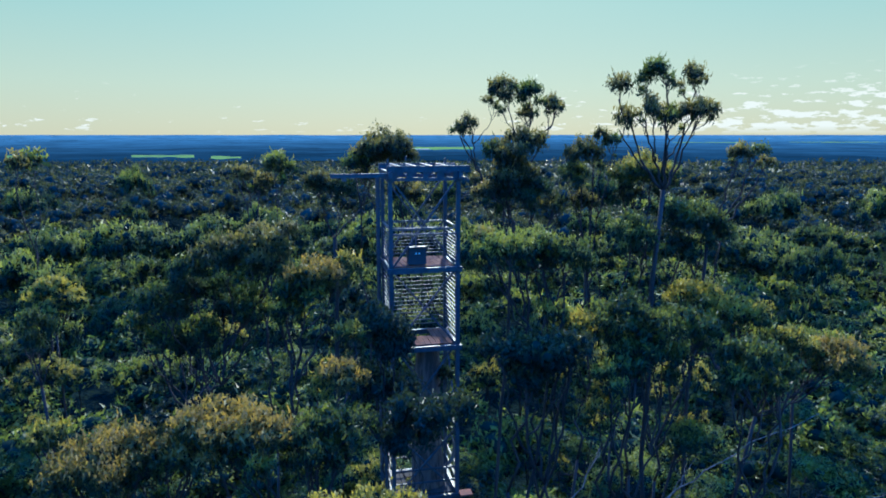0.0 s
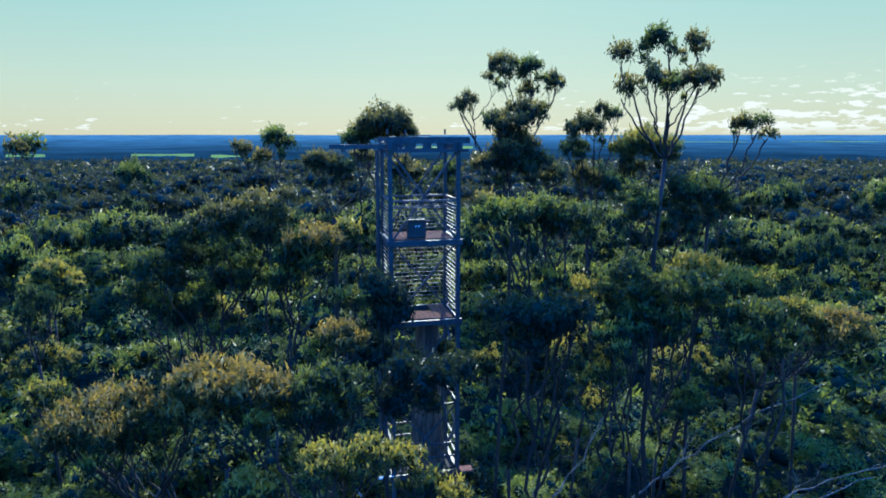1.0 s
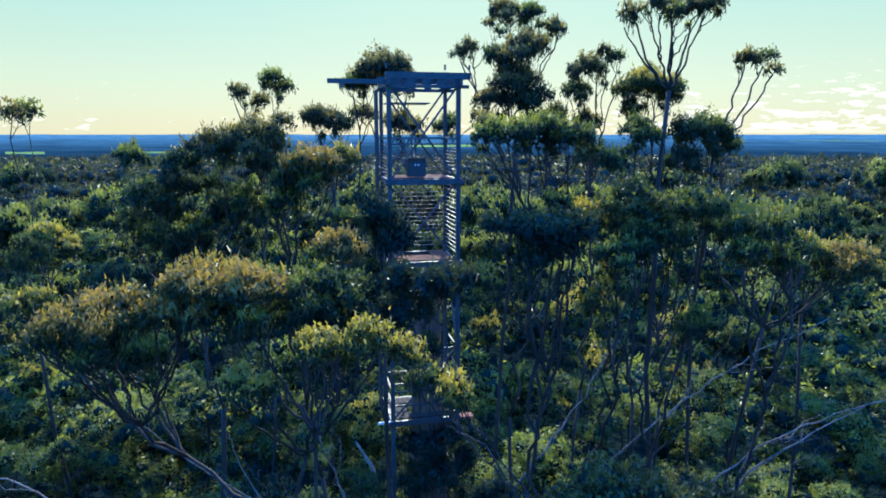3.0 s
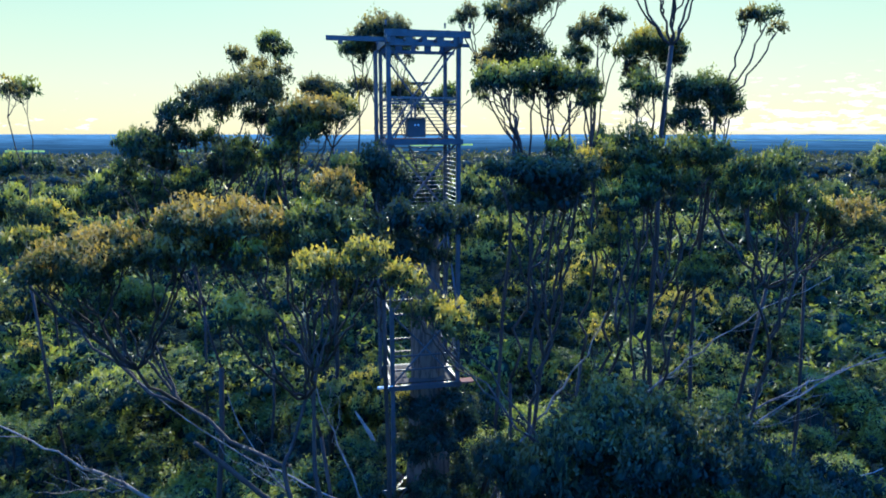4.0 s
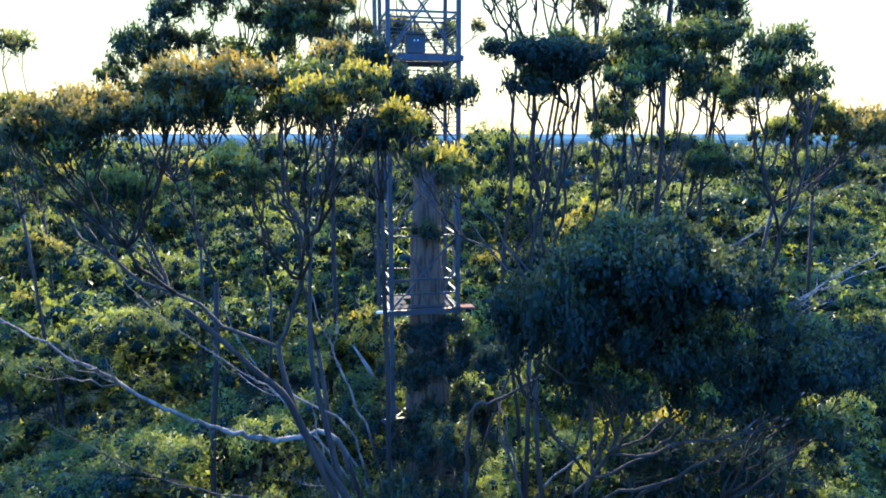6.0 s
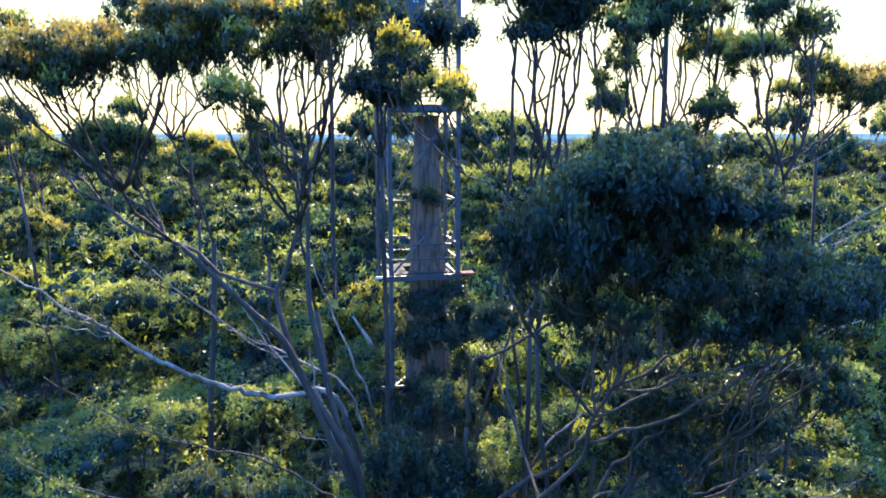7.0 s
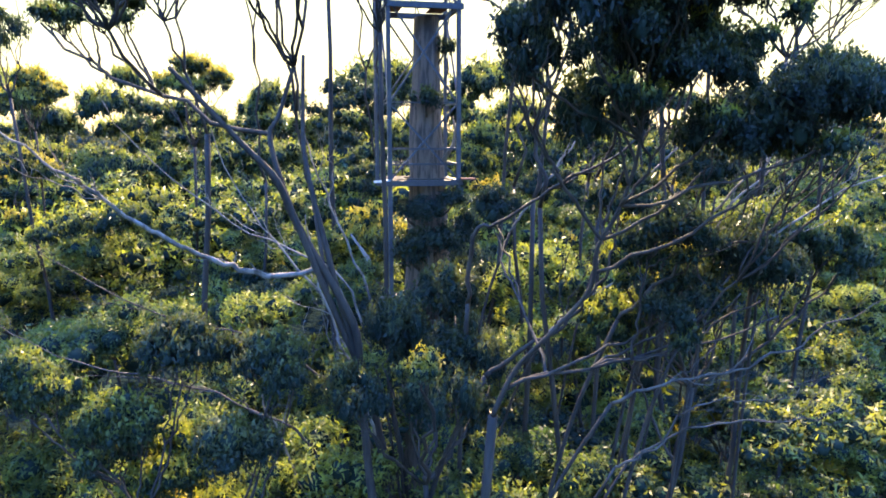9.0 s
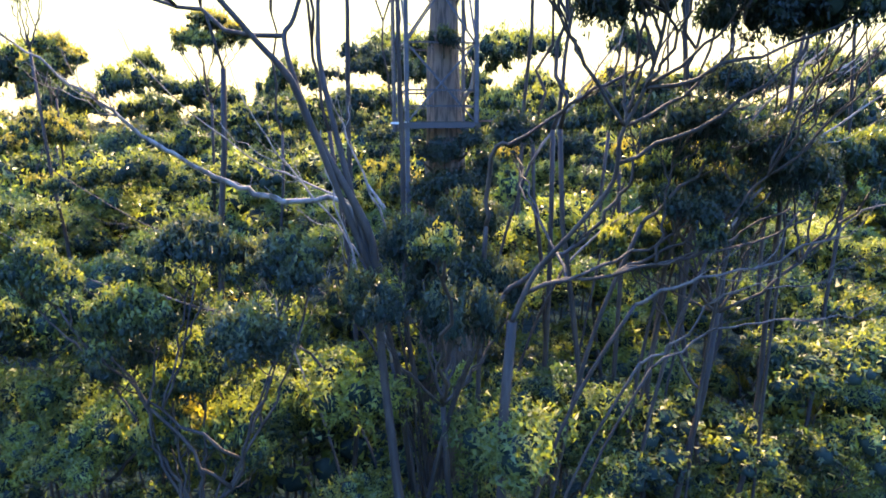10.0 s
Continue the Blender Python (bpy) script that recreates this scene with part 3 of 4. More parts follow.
        for i in range(11):
            if name != "upper" and 3 <= i <= 7:
                # boards are cut short round the trunk
                spans = ((0.06, 0.42), (1.18, TD - 0.06)) if name != "lower" else ((0.06, 0.9),)
            else:
                spans = ((0.06, TD - 0.06),)
            for a, b in spans:
                u = 0.12 + i * 0.161
                beam("deck_board", at(u, a, z), at(u, b, z), 0.15, 0.03, PLANK if name == "third" else BOARD, holder=frame_beam)
    # rails: two heavy ones, then thin bars on all four sides of the upper deck and on the cage below
    sides = ((0, 0, TW, 0), (0, TD, TW, TD), (0, 0, 0, TD), (TW, 0, TW, TD))
    for u0, v0, u1, v1 in sides:
        beam("hand_rail", at(u0, v0, RAIL), at(u1, v1, RAIL), 0.055, mat=GALVANISED)
        if v0 == v1 == 0:
            beam("mid_rail", at(u0, v0, RAIL - 0.16), at(u1, v1, RAIL - 0.16), 0.04)
            continue
        for i in range(9):
            beam("cage_bar", at(u0, v0, DECK_TOP + 0.12 + i * 0.10), at(u1, v1, DECK_TOP + 0.12 + i * 0.10), 0.022, mat=GALVANISED)
        for i in range(19):
            beam("cage_bar", at(u0, v0, DECK_LOW + 0.18 + i * 0.125), at(u1, v1, DECK_LOW + 0.18 + i * 0.125), 0.024, mat=GALVANISED)
    for u in (0.9,):
        beam("rail_post", at(u, TD, DECK_TOP), at(u, TD, RAIL), 0.05, up=tuple(E2))
    beam("box_pole", at(0.78, 0.35, DECK_TOP + 0.5), at(0.78, 0.35, RAIL), 0.05, up=tuple(E2))
    # lower levels round the trunk
    for z in (35.1, 34.68, 36.35):
        for u0, v0, u1, v1 in sides:
            beam("hand_rail", at(u0, v0, z), at(u1, v1, z), 0.045, mat=BOX_PAINT)
    # small bracket stage below
    for z in (30.0, 30.95):
        beam("stage_beam", at(-0.35, -0.02, z), at(0.40, -0.02, z), 0.06, mat=GALVANISED)
        beam("stage_beam", at(0.0, -0.05, z), at(0.55, 0.75, z), 0.06, mat=GALVANISED)
    beam("brace", at(-0.3, -0.05, 30.0), at(0.35, -0.05, 30.95), 0.04, mat=GALVANISED)
    beam("brace", at(0.35, -0.08, 30.0), at(-0.3, -0.08, 30.95), 0.04, mat=GALVANISED)
    beam("side_landing", at(TW + 0.05, -0.15, 34.27), at(TW + 0.42, -0.15, 34.27), 0.32, 0.05, BOARD, "reddish boards of a small side landing")
    beam("outrigger", at(-0.45, -0.05, 34.22), at(0.0, -0.05, 34.22), 0.07, 0.06, WHITE)
    for z in np.arange(34.3, 38.6, 0.3):
        beam("rung", at(-0.17, 1.30, z), at(-0.17, TD - 0.02, z), 0.03)
    return tower


def make_box():
    box = tagged(new("equipment_box"), "dark painted steel equipment box on the upper deck", "box")
    bm = bmesh.new()
    c = at(0.78, 0.30, DECK_TOP + 0.29)
    bmesh.ops.create_cube(bm, size=1, matrix=Matrix.LocRotScale(c, Euler((0, 0, TOWER_A)), (0.52, 0.30, 0.50)))
    bmesh.ops.bevel(bm, geom=list(bm.edges), offset=0.015, segments=2, affect="EDGES")
    part("case", bm, BOX_PAINT, box)
    bm = bmesh.new()
    bar(bm, at(0.50, 0.12, DECK_TOP + 0.55), at(1.06, 0.12, DECK_TOP + 0.55), 0.05, 0.025)
    part("lid", bm, BOX_PAINT, box)
    for u in (0.74, 0.83):
        bm = bmesh.new()
        bar(bm, at(u - 0.022, 0.135, DECK_TOP + 0.37), at(u + 0.022, 0.135, DECK_TOP + 0.37), 0.02, 0.05)
        part("marker", bm, WHITE, box, "small white marker plate")
    box.location = at(0.78, 0.30, DECK_TOP)
    for piece in box.children:
        piece.matrix_parent_inverse = Matrix.Translation(-box.location)


def make_karri():
    rng = random.Random(5)
    tree = tagged(new("karri_tree"), "great karri with pale peeling bark carrying the lookout tower", "tree")
    tree.location = (-0.46, 19.12, 0)
    heights = [0, 2, 5, 10, 16, 22, 26, 29, 31, 32.5, 34, 35.5, 37, 38.2, 38.7]
    radii = [1.75, 1.35, 1.15, 1.02, 0.92, 0.84, 0.78, 0.72, 0.66, 0.60, 0.52, 0.46, 0.41, 0.37, 0.34]
    line = [Vector((0.12 * noise.noise(Vector((0, 0, h * 0.3))), 0.08 * noise.noise(Vector((9, 0, h * 0.3))), h)) for h in heights]
    fine, wide = [], []
    for i in range(71):
        h = 38.7 * i / 70
        fine.append(Vector((np.interp(h, heights, [p.x for p in line]), np.interp(h, heights, [p.y for p in line]), h)))
        wide.append(float(np.interp(h, heights, radii)))
    bm = bmesh.new()
    tube(bm, fine, wide, 22, 0.22)
    part("trunk", bm, KARRI, tree)
    # torn pale scar on the front and dead stubs
    bm = bmesh.new()
    tube(bm, [(-0.03, -0.62, 32.9), (0.0, -0.66, 32.4), (0.05, -0.71, 31.9), (0.06, -0.74, 31.5)], [0.08, 0.15, 0.13, 0.03], 7, 0.6)
    part("scar", bm, BARK_DEAD, tree, "pale torn wood where bark has peeled")
    for a, b, c, r in (((-0.45, 0.1, 30.3), (-1.55, 0.9, 30.9), (-2.46, 1.4, 32.4), 0.085), ((-0.4, -0.2, 26.5), (-1.8, 0.5, 27.4), (-2.85, 1.1, 29.1), 0.08), ((0.3, -0.2, 34.5), (0.75, -0.3, 35.2), (0.72, -0.4, 36.0), 0.06)):
        bm = bmesh.new()
        tube(bm, [a, b, Vector(b).lerp(Vector(c), 0.5) + Vector((0.08, 0, 0.02)), c], [r * 1.3, r, r * 0.8, r * 0.35], 7, 0.3)
        part("dead_branch", bm, BARK_DEAD, tree, "bleached broken branch")
    for x, y, z, r, h in ((-0.02, -0.7, 36.35, 0.48, 0.34), (0.5, -0.2, 37.8, 0.34, 0.26), (1.25, -0.5, 32.9, 0.5, 0.4), (-1.2, -0.4, 32.3, 0.45, 0.4), (1.15, -0.8, 31.4, 0.6, 0.5), (-1.3, -0.7, 30.6, 0.7, 0.5), (1.4, -0.9, 29.4, 0.7, 0.5), (0.0, -0.95, 33.35, 0.62, 0.36), (0.75, -0.75, 33.6, 0.55, 0.34), (-0.65, -0.7, 33.3, 0.5, 0.3), (0.4, -1.1, 32.5, 0.8, 0.5), (-0.5, -1.1, 32.1, 0.55, 0.45), (0.85, -0.6, 32.6, 0.6, 0.42), (-0.7, -0.6, 32.4, 0.5, 0.4), (0.2, -1.1, 30.9, 0.75, 0.55), (0.9, -0.9, 30.3, 0.7, 0.6), (-0.6, -1.0, 29.9, 0.8, 0.6), (0.3, -1.3, 28.6, 0.9, 0.6)):
        bm = bmesh.new()
        tube(bm, [(x * 0.4, y * 0.4, z - 0.5), (x * 0.8, y * 0.8, z - 0.25), (x, y, z)], [0.05, 0.035, 0.015], 5)
        limb = part("limb", bm, BARK_DARK, tree)
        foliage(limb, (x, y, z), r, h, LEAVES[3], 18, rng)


make_tower()
make_box()
make_karri()


# ---- dead and crooked limbs of the near trees ----
def bare_limb(points, radius, rng, label, twigs=5, wood=None):
    """A long bare bough with side twigs, growing from a stem that stands on the ground."""
    points = [Vector(p) for p in points]
    root = points[0]
    bough = tagged(new("bare_tree"), label, "tree")
    lean = points[1] - root
    lean = lean.to_2d() / max(0.5, lean.length)
    bough.location = (root.x - lean.x * 5.0, root.y - lean.y * 5.0 + 0.1, 0)
    foot = Vector(bough.location)
    low = root - foot
    # the stem leans on into the bough
    stem = smoothed([Vector((0, 0, 0)), Vector((low.x * 0.15, low.y * 0.15, low.z * 0.45)), Vector((low.x * 0.62, low.y * 0.62, low.z * 0.86)), low, points[1] - foot], 6)[:19]
    bm = bmesh.new()
    tube(bm, stem, [radius * (1.25 - 0.25 * i / 18) for i in range(19)], 8, 0.2)
    part("trunk", bm, BARK, bough)
    smooth = smoothed([p - foot for p in points])
    count = len(smooth)
    for i in range(1, count - 1):
        smooth[i] += Vector([rng.uniform(-1, 1) for _ in range(3)]) * 0.055
    bm = bmesh.new()
    tube(bm, smooth, [radius * (1 - 0.8 * i / count) for i in range(count)], 7, 0.3)
    part("bough", bm, wood or BARK_DEAD, bough)
    for _ in range(twigs * 2 // 3):
        # side boughs fork again into thin crooked twigs
        i = rng.randrange(count // 5, count - 2)
        reach, thick = rng.uniform(0.7, 2.0), radius * (1 - 0.8 * i / count)
        side = (smooth[i + 1] - smooth[i]).normalized()
        end = smooth[i] + side * reach * 0.8 + Vector((rng.uniform(-0.5, 0.5), rng.uniform(-0.6, 0.6), rng.uniform(-0.1, 0.75))) * reach
        line = bent(smooth[i], end, 0.35, rng, 7, 0.045)
        bm = bmesh.new()
        tube(bm, line, [thick * 0.52 * (1 - 0.115 * k) for k in range(8)], 5, 0.3)
        for _ in range(3):
            k = rng.randrange(2, 7)
            out = (line[k + 1] - line[k]).normalized() * 0.7 + Vector((rng.uniform(-1, 1), rng.uniform(-1, 1), rng.uniform(-0.2, 0.9))) * 0.6
            tube(bm, bent(line[k], line[k] + out * reach * rng.uniform(0.25, 0.5), 0.4, rng, 4, 0.06), [thick * 0.26 * (1 - 0.19 * q) for q in range(5)], 4)
        part("twig", bm, wood or BARK_DEAD, bough)


limb_rng = random.Random(11)
bare_limb([(-2.21, 14.0, 31.88), (-2.54, 13.8, 32.52), (-3.91, 13.4, 32.64), (-4.64, 13.1, 32.97), (-5.43, 12.8, 33.45), (-6.1, 12.6, 33.96), (-6.88, 12.3, 34.63), (-7.6, 12.0, 35.29), (-8.56, 11.7, 35.97)], 0.07, limb_rng, "half-dead gum with a long drooping bare bough", 9)
bare_limb([(-1.9, 15.0, 31.0), (-2.6, 15.1, 32.4), (-4.6, 15.4, 33.2), (-6.6, 15.0, 34.9), (-7.4, 14.6, 36.2)], 0.032, limb_rng, "half-dead gum with a rising bare bough", 7)
bare_limb([(1.6, 15.5, 33.2), (2.6, 15.6, 34.6), (3.6, 15.8, 36.0), (4.3, 15.9, 37.4)], 0.036, limb_rng, "gum with a bleached bare bough", 5)
bare_limb([(5.2, 13.5, 33.4), (6.2, 13.4, 34.6), (7.6, 13.2, 36.0), (9.2, 13.0, 37.0)], 0.032, limb_rng, "leaning gum with bleached bare boughs", 8)
bare_limb([(4.6, 12.2, 31.6), (5.6, 12.2, 33.0), (7.0, 12.0, 34.3), (8.6, 11.9, 35.0)], 0.036, limb_rng, "leaning gum with bleached bare boughs", 7)
bare_limb([(-2.2, 14.2, 31.2), (-3.2, 14.2, 32.6), (-4.4, 14.3, 34.2), (-5.0, 14.4, 35.6)], 0.03, limb_rng, "gum with a crooked rising bare bough", 7)
bare_limb([(-2.4, 13.2, 30.4), (-4.0, 13.0, 31.4), (-6.0, 12.8, 32.0), (-8.0, 12.5, 33.4)], 0.030, limb_rng, "gum with a low sweeping bare bough", 9, BARK)
bare_limb([(-1.8, 15.0, 32.0), (-2.6, 15.2, 33.8), (-3.2, 15.4, 35.6), (-3.4, 15.5, 37.4)], 0.03, limb_rng, "slender gum with a bare leaning stem", 7)
bare_limb([(-3.0, 12.5, 29.6), (-5.0, 12.3, 30.6), (-7.0, 12.0, 31.2), (-8.6, 11.8, 32.2)], 0.026, limb_rng, "gum with a low sweeping bare bough", 8, BARK_DARK)
bare_limb([(2.2, 14.0, 31.0), (3.4, 13.8, 32.2), (5.4, 13.5, 33.2), (7.0, 13.2, 34.6)], 0.03, limb_rng, "gum with pale bare boughs over the scrub", 8)
bare_limb([(4.6, 16.4, 34.0), (6.0, 16.2, 35.4), (7.6, 16.0, 36.8), (9.6, 15.8, 38.0)], 0.03, limb_rng, "leaning gum with pale bare boughs", 9)
bare_limb([(6.6, 15.2, 33.8), (7.8, 15.0, 35.0), (9.4, 14.8, 35.9), (11.2, 14.6, 36.6)], 0.028, limb_rng, "leaning gum with pale bare boughs", 8)
bare_limb([(-1.4, 12.6, 29.4), (-1.9, 12.5, 31.0), (-2.4, 12.4, 32.6), (-2.6, 12.3, 34.0)], 0.035, limb_rng, "thin dead sapling with bleached stem", 5)
bare_limb([(-2.6, 11.8, 28.4), (-3.1, 11.6, 29.9), (-3.4, 11.4, 31.0), (-3.8, 11.2, 32.2)], 0.03, limb_rng, "thin dead sapling with bleached stem", 4)
bare_limb([(0.78, 11.6, 31.06), (1.57, 11.5, 31.71), (2.05, 11.4, 32.03), (2.5, 11.3, 32.54), (2.84, 11.2, 33.13), (2.97, 11.1, 33.89), (3.17, 11.0, 34.97), (3.42, 10.9, 35.66)], 0.048, limb_rng, "dark gum with one long leaning limb", 7, BARK)
bare_limb([(2.6, 9.6, 31.38), (3.28, 9.4, 31.77), (4.32, 9.2, 32.1), (4.98, 9.0, 32.5), (5.51, 8.9, 32.91), (6.15, 8.8, 33.37)], 0.03, limb_rng, "gum with a thin pale rising bough", 7, BARK_DARK)
bare_limb([(2.49, 8.8, 30.77), (2.96, 8.65, 31.15), (3.5, 8.5, 31.84), (4.35, 8.35, 31.97), (4.92, 8.2, 32.26)], 0.02, limb_rng, "thin gum with grey bare twigs", 6, BARK_DARK)
bare_limb([(2.89, 9.6, 30.39), (3.58, 9.45, 30.98), (4.55, 9.3, 31.22), (5.48, 9.15, 31.34), (5.96, 9.0, 31.86)], 0.022, limb_rng, "thin gum with grey bare twigs", 6, BARK_DARK)
bare_limb([(0.5, 13.0, 32.11), (0.62, 12.83, 33.51), (1.25, 12.67, 33.87), (2.27, 12.5, 34.56), (3.32, 12.33, 35.22), (4.23, 12.17, 36.25), (4.71, 12.0, 36.96)], 0.05, limb_rng, "gum with a rising crooked limb beside the tower", 6, BARK)
bare_limb([(2.91, 10.6, 32.44), (3.53, 10.4, 33.19), (4.13, 10.2, 33.63), (4.96, 10.0, 33.97), (5.37, 9.9, 34.46), (5.91, 9.8, 35.01), (6.35, 9.7, 35.54)], 0.036, limb_rng, "gum with a long low spreading limb", 7, BARK)
bare_limb([(4.33, 13.0, 32.11), (4.75, 12.9, 33.02), (4.6, 12.8, 33.96), (4.34, 12.7, 34.66), (3.97, 12.6, 35.84), (3.8, 12.5, 36.89)], 0.035, limb_rng, "slender leaning gum with thin bare stems", 6, BARK)
bare_limb([(4.95, 12.0, 32.04), (5.25, 11.75, 33.54), (5.3, 11.5, 34.58), (4.77, 11.25, 35.63), (4.52, 11.0, 36.36)], 0.03, limb_rng, "slender leaning gum with thin bare stems", 6, BARK)
bare_limb([(5.89, 12.0, 32.04), (5.87, 11.75, 33.3), (6.05, 11.5, 34.27), (6.4, 11.25, 35.09), (6.81, 11.0, 35.76)], 0.03, limb_rng, "slender leaning gum with thin bare stems", 7, BARK)

# ---- the trees round the tower ----
HEROES = []
HEROES.append(("slender gum tree with a small dark crown beyond the canopy", (-21.77, 34.82), [(-21.35, 33.25, 43.57, 0.67, 0.39, 0), (-21.35, 34.25, 43.76, 0.63, 0.4, 0)], {'fork': (-21.35, 34.45, 34.0)}))
HEROES.append(("slender gum with two dark leaf clumps on thin limbs", (-5.98, 21.9), [(-6.28, 20.75, 43.75, 0.43, 0.38, 0), (-5.2, 20.75, 44.08, 0.62, 0.52, 0), (-5.82, 21.25, 43.56, 0.35, 0.27, 0)], {'fork': (-5.77, 21.45, 34.0)}))
HEROES.append(("broad gum tree with an umbrella crown on a fan of stems", (-7.35, 16.96), [(-4.37, 15.4, 42.38, 0.90, 0.42, 4), (-5.30, 15.3, 42.18, 0.72, 0.38, 4), (-6.10, 15.2, 41.80, 0.55, 0.42, 0), (-6.74, 15.1, 41.08, 0.72, 0.46, 0), (-7.47, 15.3, 40.50, 0.40, 0.27, 0), (-4.79, 15.8, 40.95, 0.70, 0.46, 0), (-6.01, 15.7, 40.30, 0.55, 0.30, 0), (-3.73, 15.5, 42.75, 0.33, 0.2, 4), (-5.6, 15.9, 41.3, 0.4, 0.28, 0), (-6.9, 15.5, 40.1, 0.5, 0.35, 0), (-6.9, 15.9, 40.65, 0.5, 0.4, 3), (-5.3, 16.2, 40.5, 0.5, 0.4, 3), (-6.2, 15.6, 41.2, 0.45, 0.35, 3), (-4.3, 16.0, 41.75, 0.5, 0.36, 3), (-6.3, 16.2, 39.7, 0.6, 0.5, 3)], {'fork': (-5.7, 16.12, 35.5)}))
HEROES.append(("gum tree with a rounded olive crown on thin stems", (-1.64, 16.8), [(-2.84, 14.72, 41.82, 0.84, 0.45, 2), (-3.47, 14.72, 41.45, 0.5, 0.27, 0), (-2.21, 15.12, 42.03, 0.38, 0.3, 1), (-3.11, 15.05, 41.68, 0.76, 0.43, 0), (-3.57, 14.75, 41.01, 0.5, 0.43, 0)], {'fork': (-3.04, 15.32, 34.0)}))
HEROES.append(("rounded dark gum crown rising over the canopy", (-4.4, 26.6), [(-4.82, 26.25, 43.03, 0.92, 0.62, 0), (-3.9, 26.25, 42.86, 0.53, 0.44, 0), (-3.17, 27.25, 43.35, 0.59, 0.3, 0)], {'fork': (-4.4, 26.4, 40.9), 'thick': 0.1}))
HEROES.append(("flat-topped gum crown on fine branches behind the tower", (-1.88, 23.09), [(-2.02, 21.75, 44.46, 1.12, 0.43, 0), (-2.82, 21.75, 44.07, 0.61, 0.29, 0), (-1.27, 22.25, 44.32, 0.55, 0.33, 0)], {'fork': (-2.04, 22.45, 34.0)}))
HEROES.append(("low dark gum crown seen between the tower posts", (-1.07, 26.82), [(-1.53, 25.25, 42.9, 0.89, 0.55, 0), (0.13, 25.25, 42.86, 0.64, 0.47, 0), (1.34, 26.25, 43.25, 0.35, 0.18, 0)], {'fork': (-0.02, 26.45, 34.0)}))
HEROES.append(("tall gum with separate tufts on long bare limbs", (2.6, 22.9), [(1.93, 22.75, 46.37, 0.7, 0.68, 0), (2.93, 22.75, 46.34, 0.6, 0.6, 0), (3.8, 22.75, 45.98, 0.47, 0.37, 0), (0.86, 22.75, 45.4, 0.44, 0.32, 0), (0.52, 22.75, 45.11, 0.31, 0.21, 0), (2.88, 23.25, 45.77, 0.38, 0.29, 0)], {'fork': (2.5, 22.9, 42.0), 'thick': 0.06}))
HEROES.append(("dense dark gum with stacked leaf clumps", (3.04, 20.44), [(2.11, 18.25, 44.67, 0.82, 0.42, 0), (1.44, 18.25, 44.57, 0.45, 0.3, 0), (1.98, 18.25, 43.98, 0.79, 0.48, 0), (1.28, 18.25, 43.43, 0.49, 0.3, 0), (2.22, 18.25, 43.39, 0.84, 0.43, 0), (3.15, 18.75, 43.1, 0.44, 0.25, 0)], {'fork': (2.03, 18.95, 34.0)}))
HEROES.append(("gum tree with a dark oval crown", (5.51, 21.56), [(4.37, 20.65, 44.41, 0.71, 0.66, 0), (4.14, 20.65, 43.79, 0.52, 0.44, 0), (4.5, 20.85, 42.93, 0.5, 0.41, 0), (4.92, 20.75, 44.97, 0.34, 0.26, 0), (5.27, 20.75, 44.75, 0.34, 0.41, 0)], {'fork': (4.64, 21.05, 34.0)}))
HEROES.append(("tall emergent gum with wide-forking pale limbs", (5.6, 17.2), [(4.51, 17.2, 46.19, 0.33, 0.31, 0), (5.3, 16.8, 46.48, 0.56, 0.39, 0), (6.19, 16.8, 46.4, 0.43, 0.39, 0), (5.12, 16.6, 45.65, 0.45, 0.37, 0), (5.73, 16.8, 45.47, 0.41, 0.37, 0), (6.35, 16.6, 45.59, 0.53, 0.27, 0), (4.61, 17.0, 45.34, 0.26, 0.35, 0)], {'fork': (5.7, 17.0, 43.6), 'thick': 0.055}))
HEROES.append(("spreading gum crown below the taller emergent tree", (6.71, 21.52), [(6.0, 19.75, 43.86, 1.02, 0.46, 1), (6.74, 19.75, 43.83, 0.46, 0.36, 0), (5.54, 19.75, 43.27, 0.46, 0.33, 0)], {'fork': (6.09, 19.95, 34.0)}))
HEROES.append(("thin leaning gum with sparse tufts of leaves", (7.0, 18.6), [(8.2, 18.25, 44.52, 0.38, 0.23, 0), (8.68, 18.25, 44.52, 0.3, 0.23, 0), (9.0, 18.45, 44.22, 0.27, 0.16, 0)], {'fork': (7.5, 18.4, 42.2), 'thick': 0.045}))
HEROES.append(("gum with a broad sparse crown on slanting limbs", (7.03, 20.89), [(7.39, 18.92, 42.49, 0.98, 0.54, 0), (6.62, 18.42, 41.77, 0.62, 0.37, 0), (8.27, 19.42, 42.06, 0.52, 0.33, 0), (5.04, 16.92, 42.52, 0.64, 0.42, 0)], {'fork': (6.83, 19.62, 34.0)}))
HEROES.append(("rounded grey-green gum on a slender stem", (6.23, 13.71), [(7.02, 13.03, 40.12, 0.53, 0.37, 0), (6.12, 12.32, 40.66, 0.65, 0.36, 0), (5.69, 12.12, 40.32, 0.42, 0.31, 0), (6.53, 12.32, 40.15, 0.36, 0.3, 0)], {'fork': (6.34, 13.23, 34.0)}))
HEROES.append(("cluster of dark gum crowns on thin stems", (4.24, 14.46), [(5.25, 13.03, 38.66, 0.55, 0.38, 0), (3.97, 13.92, 41.07, 0.83, 0.4, 0), (5.09, 13.42, 40.95, 0.8, 0.41, 0), (4.43, 13.42, 40.5, 0.8, 0.39, 0), (3.32, 12.62, 40.14, 0.43, 0.33, 0)], {'fork': (4.41, 14.12, 34.0)}))
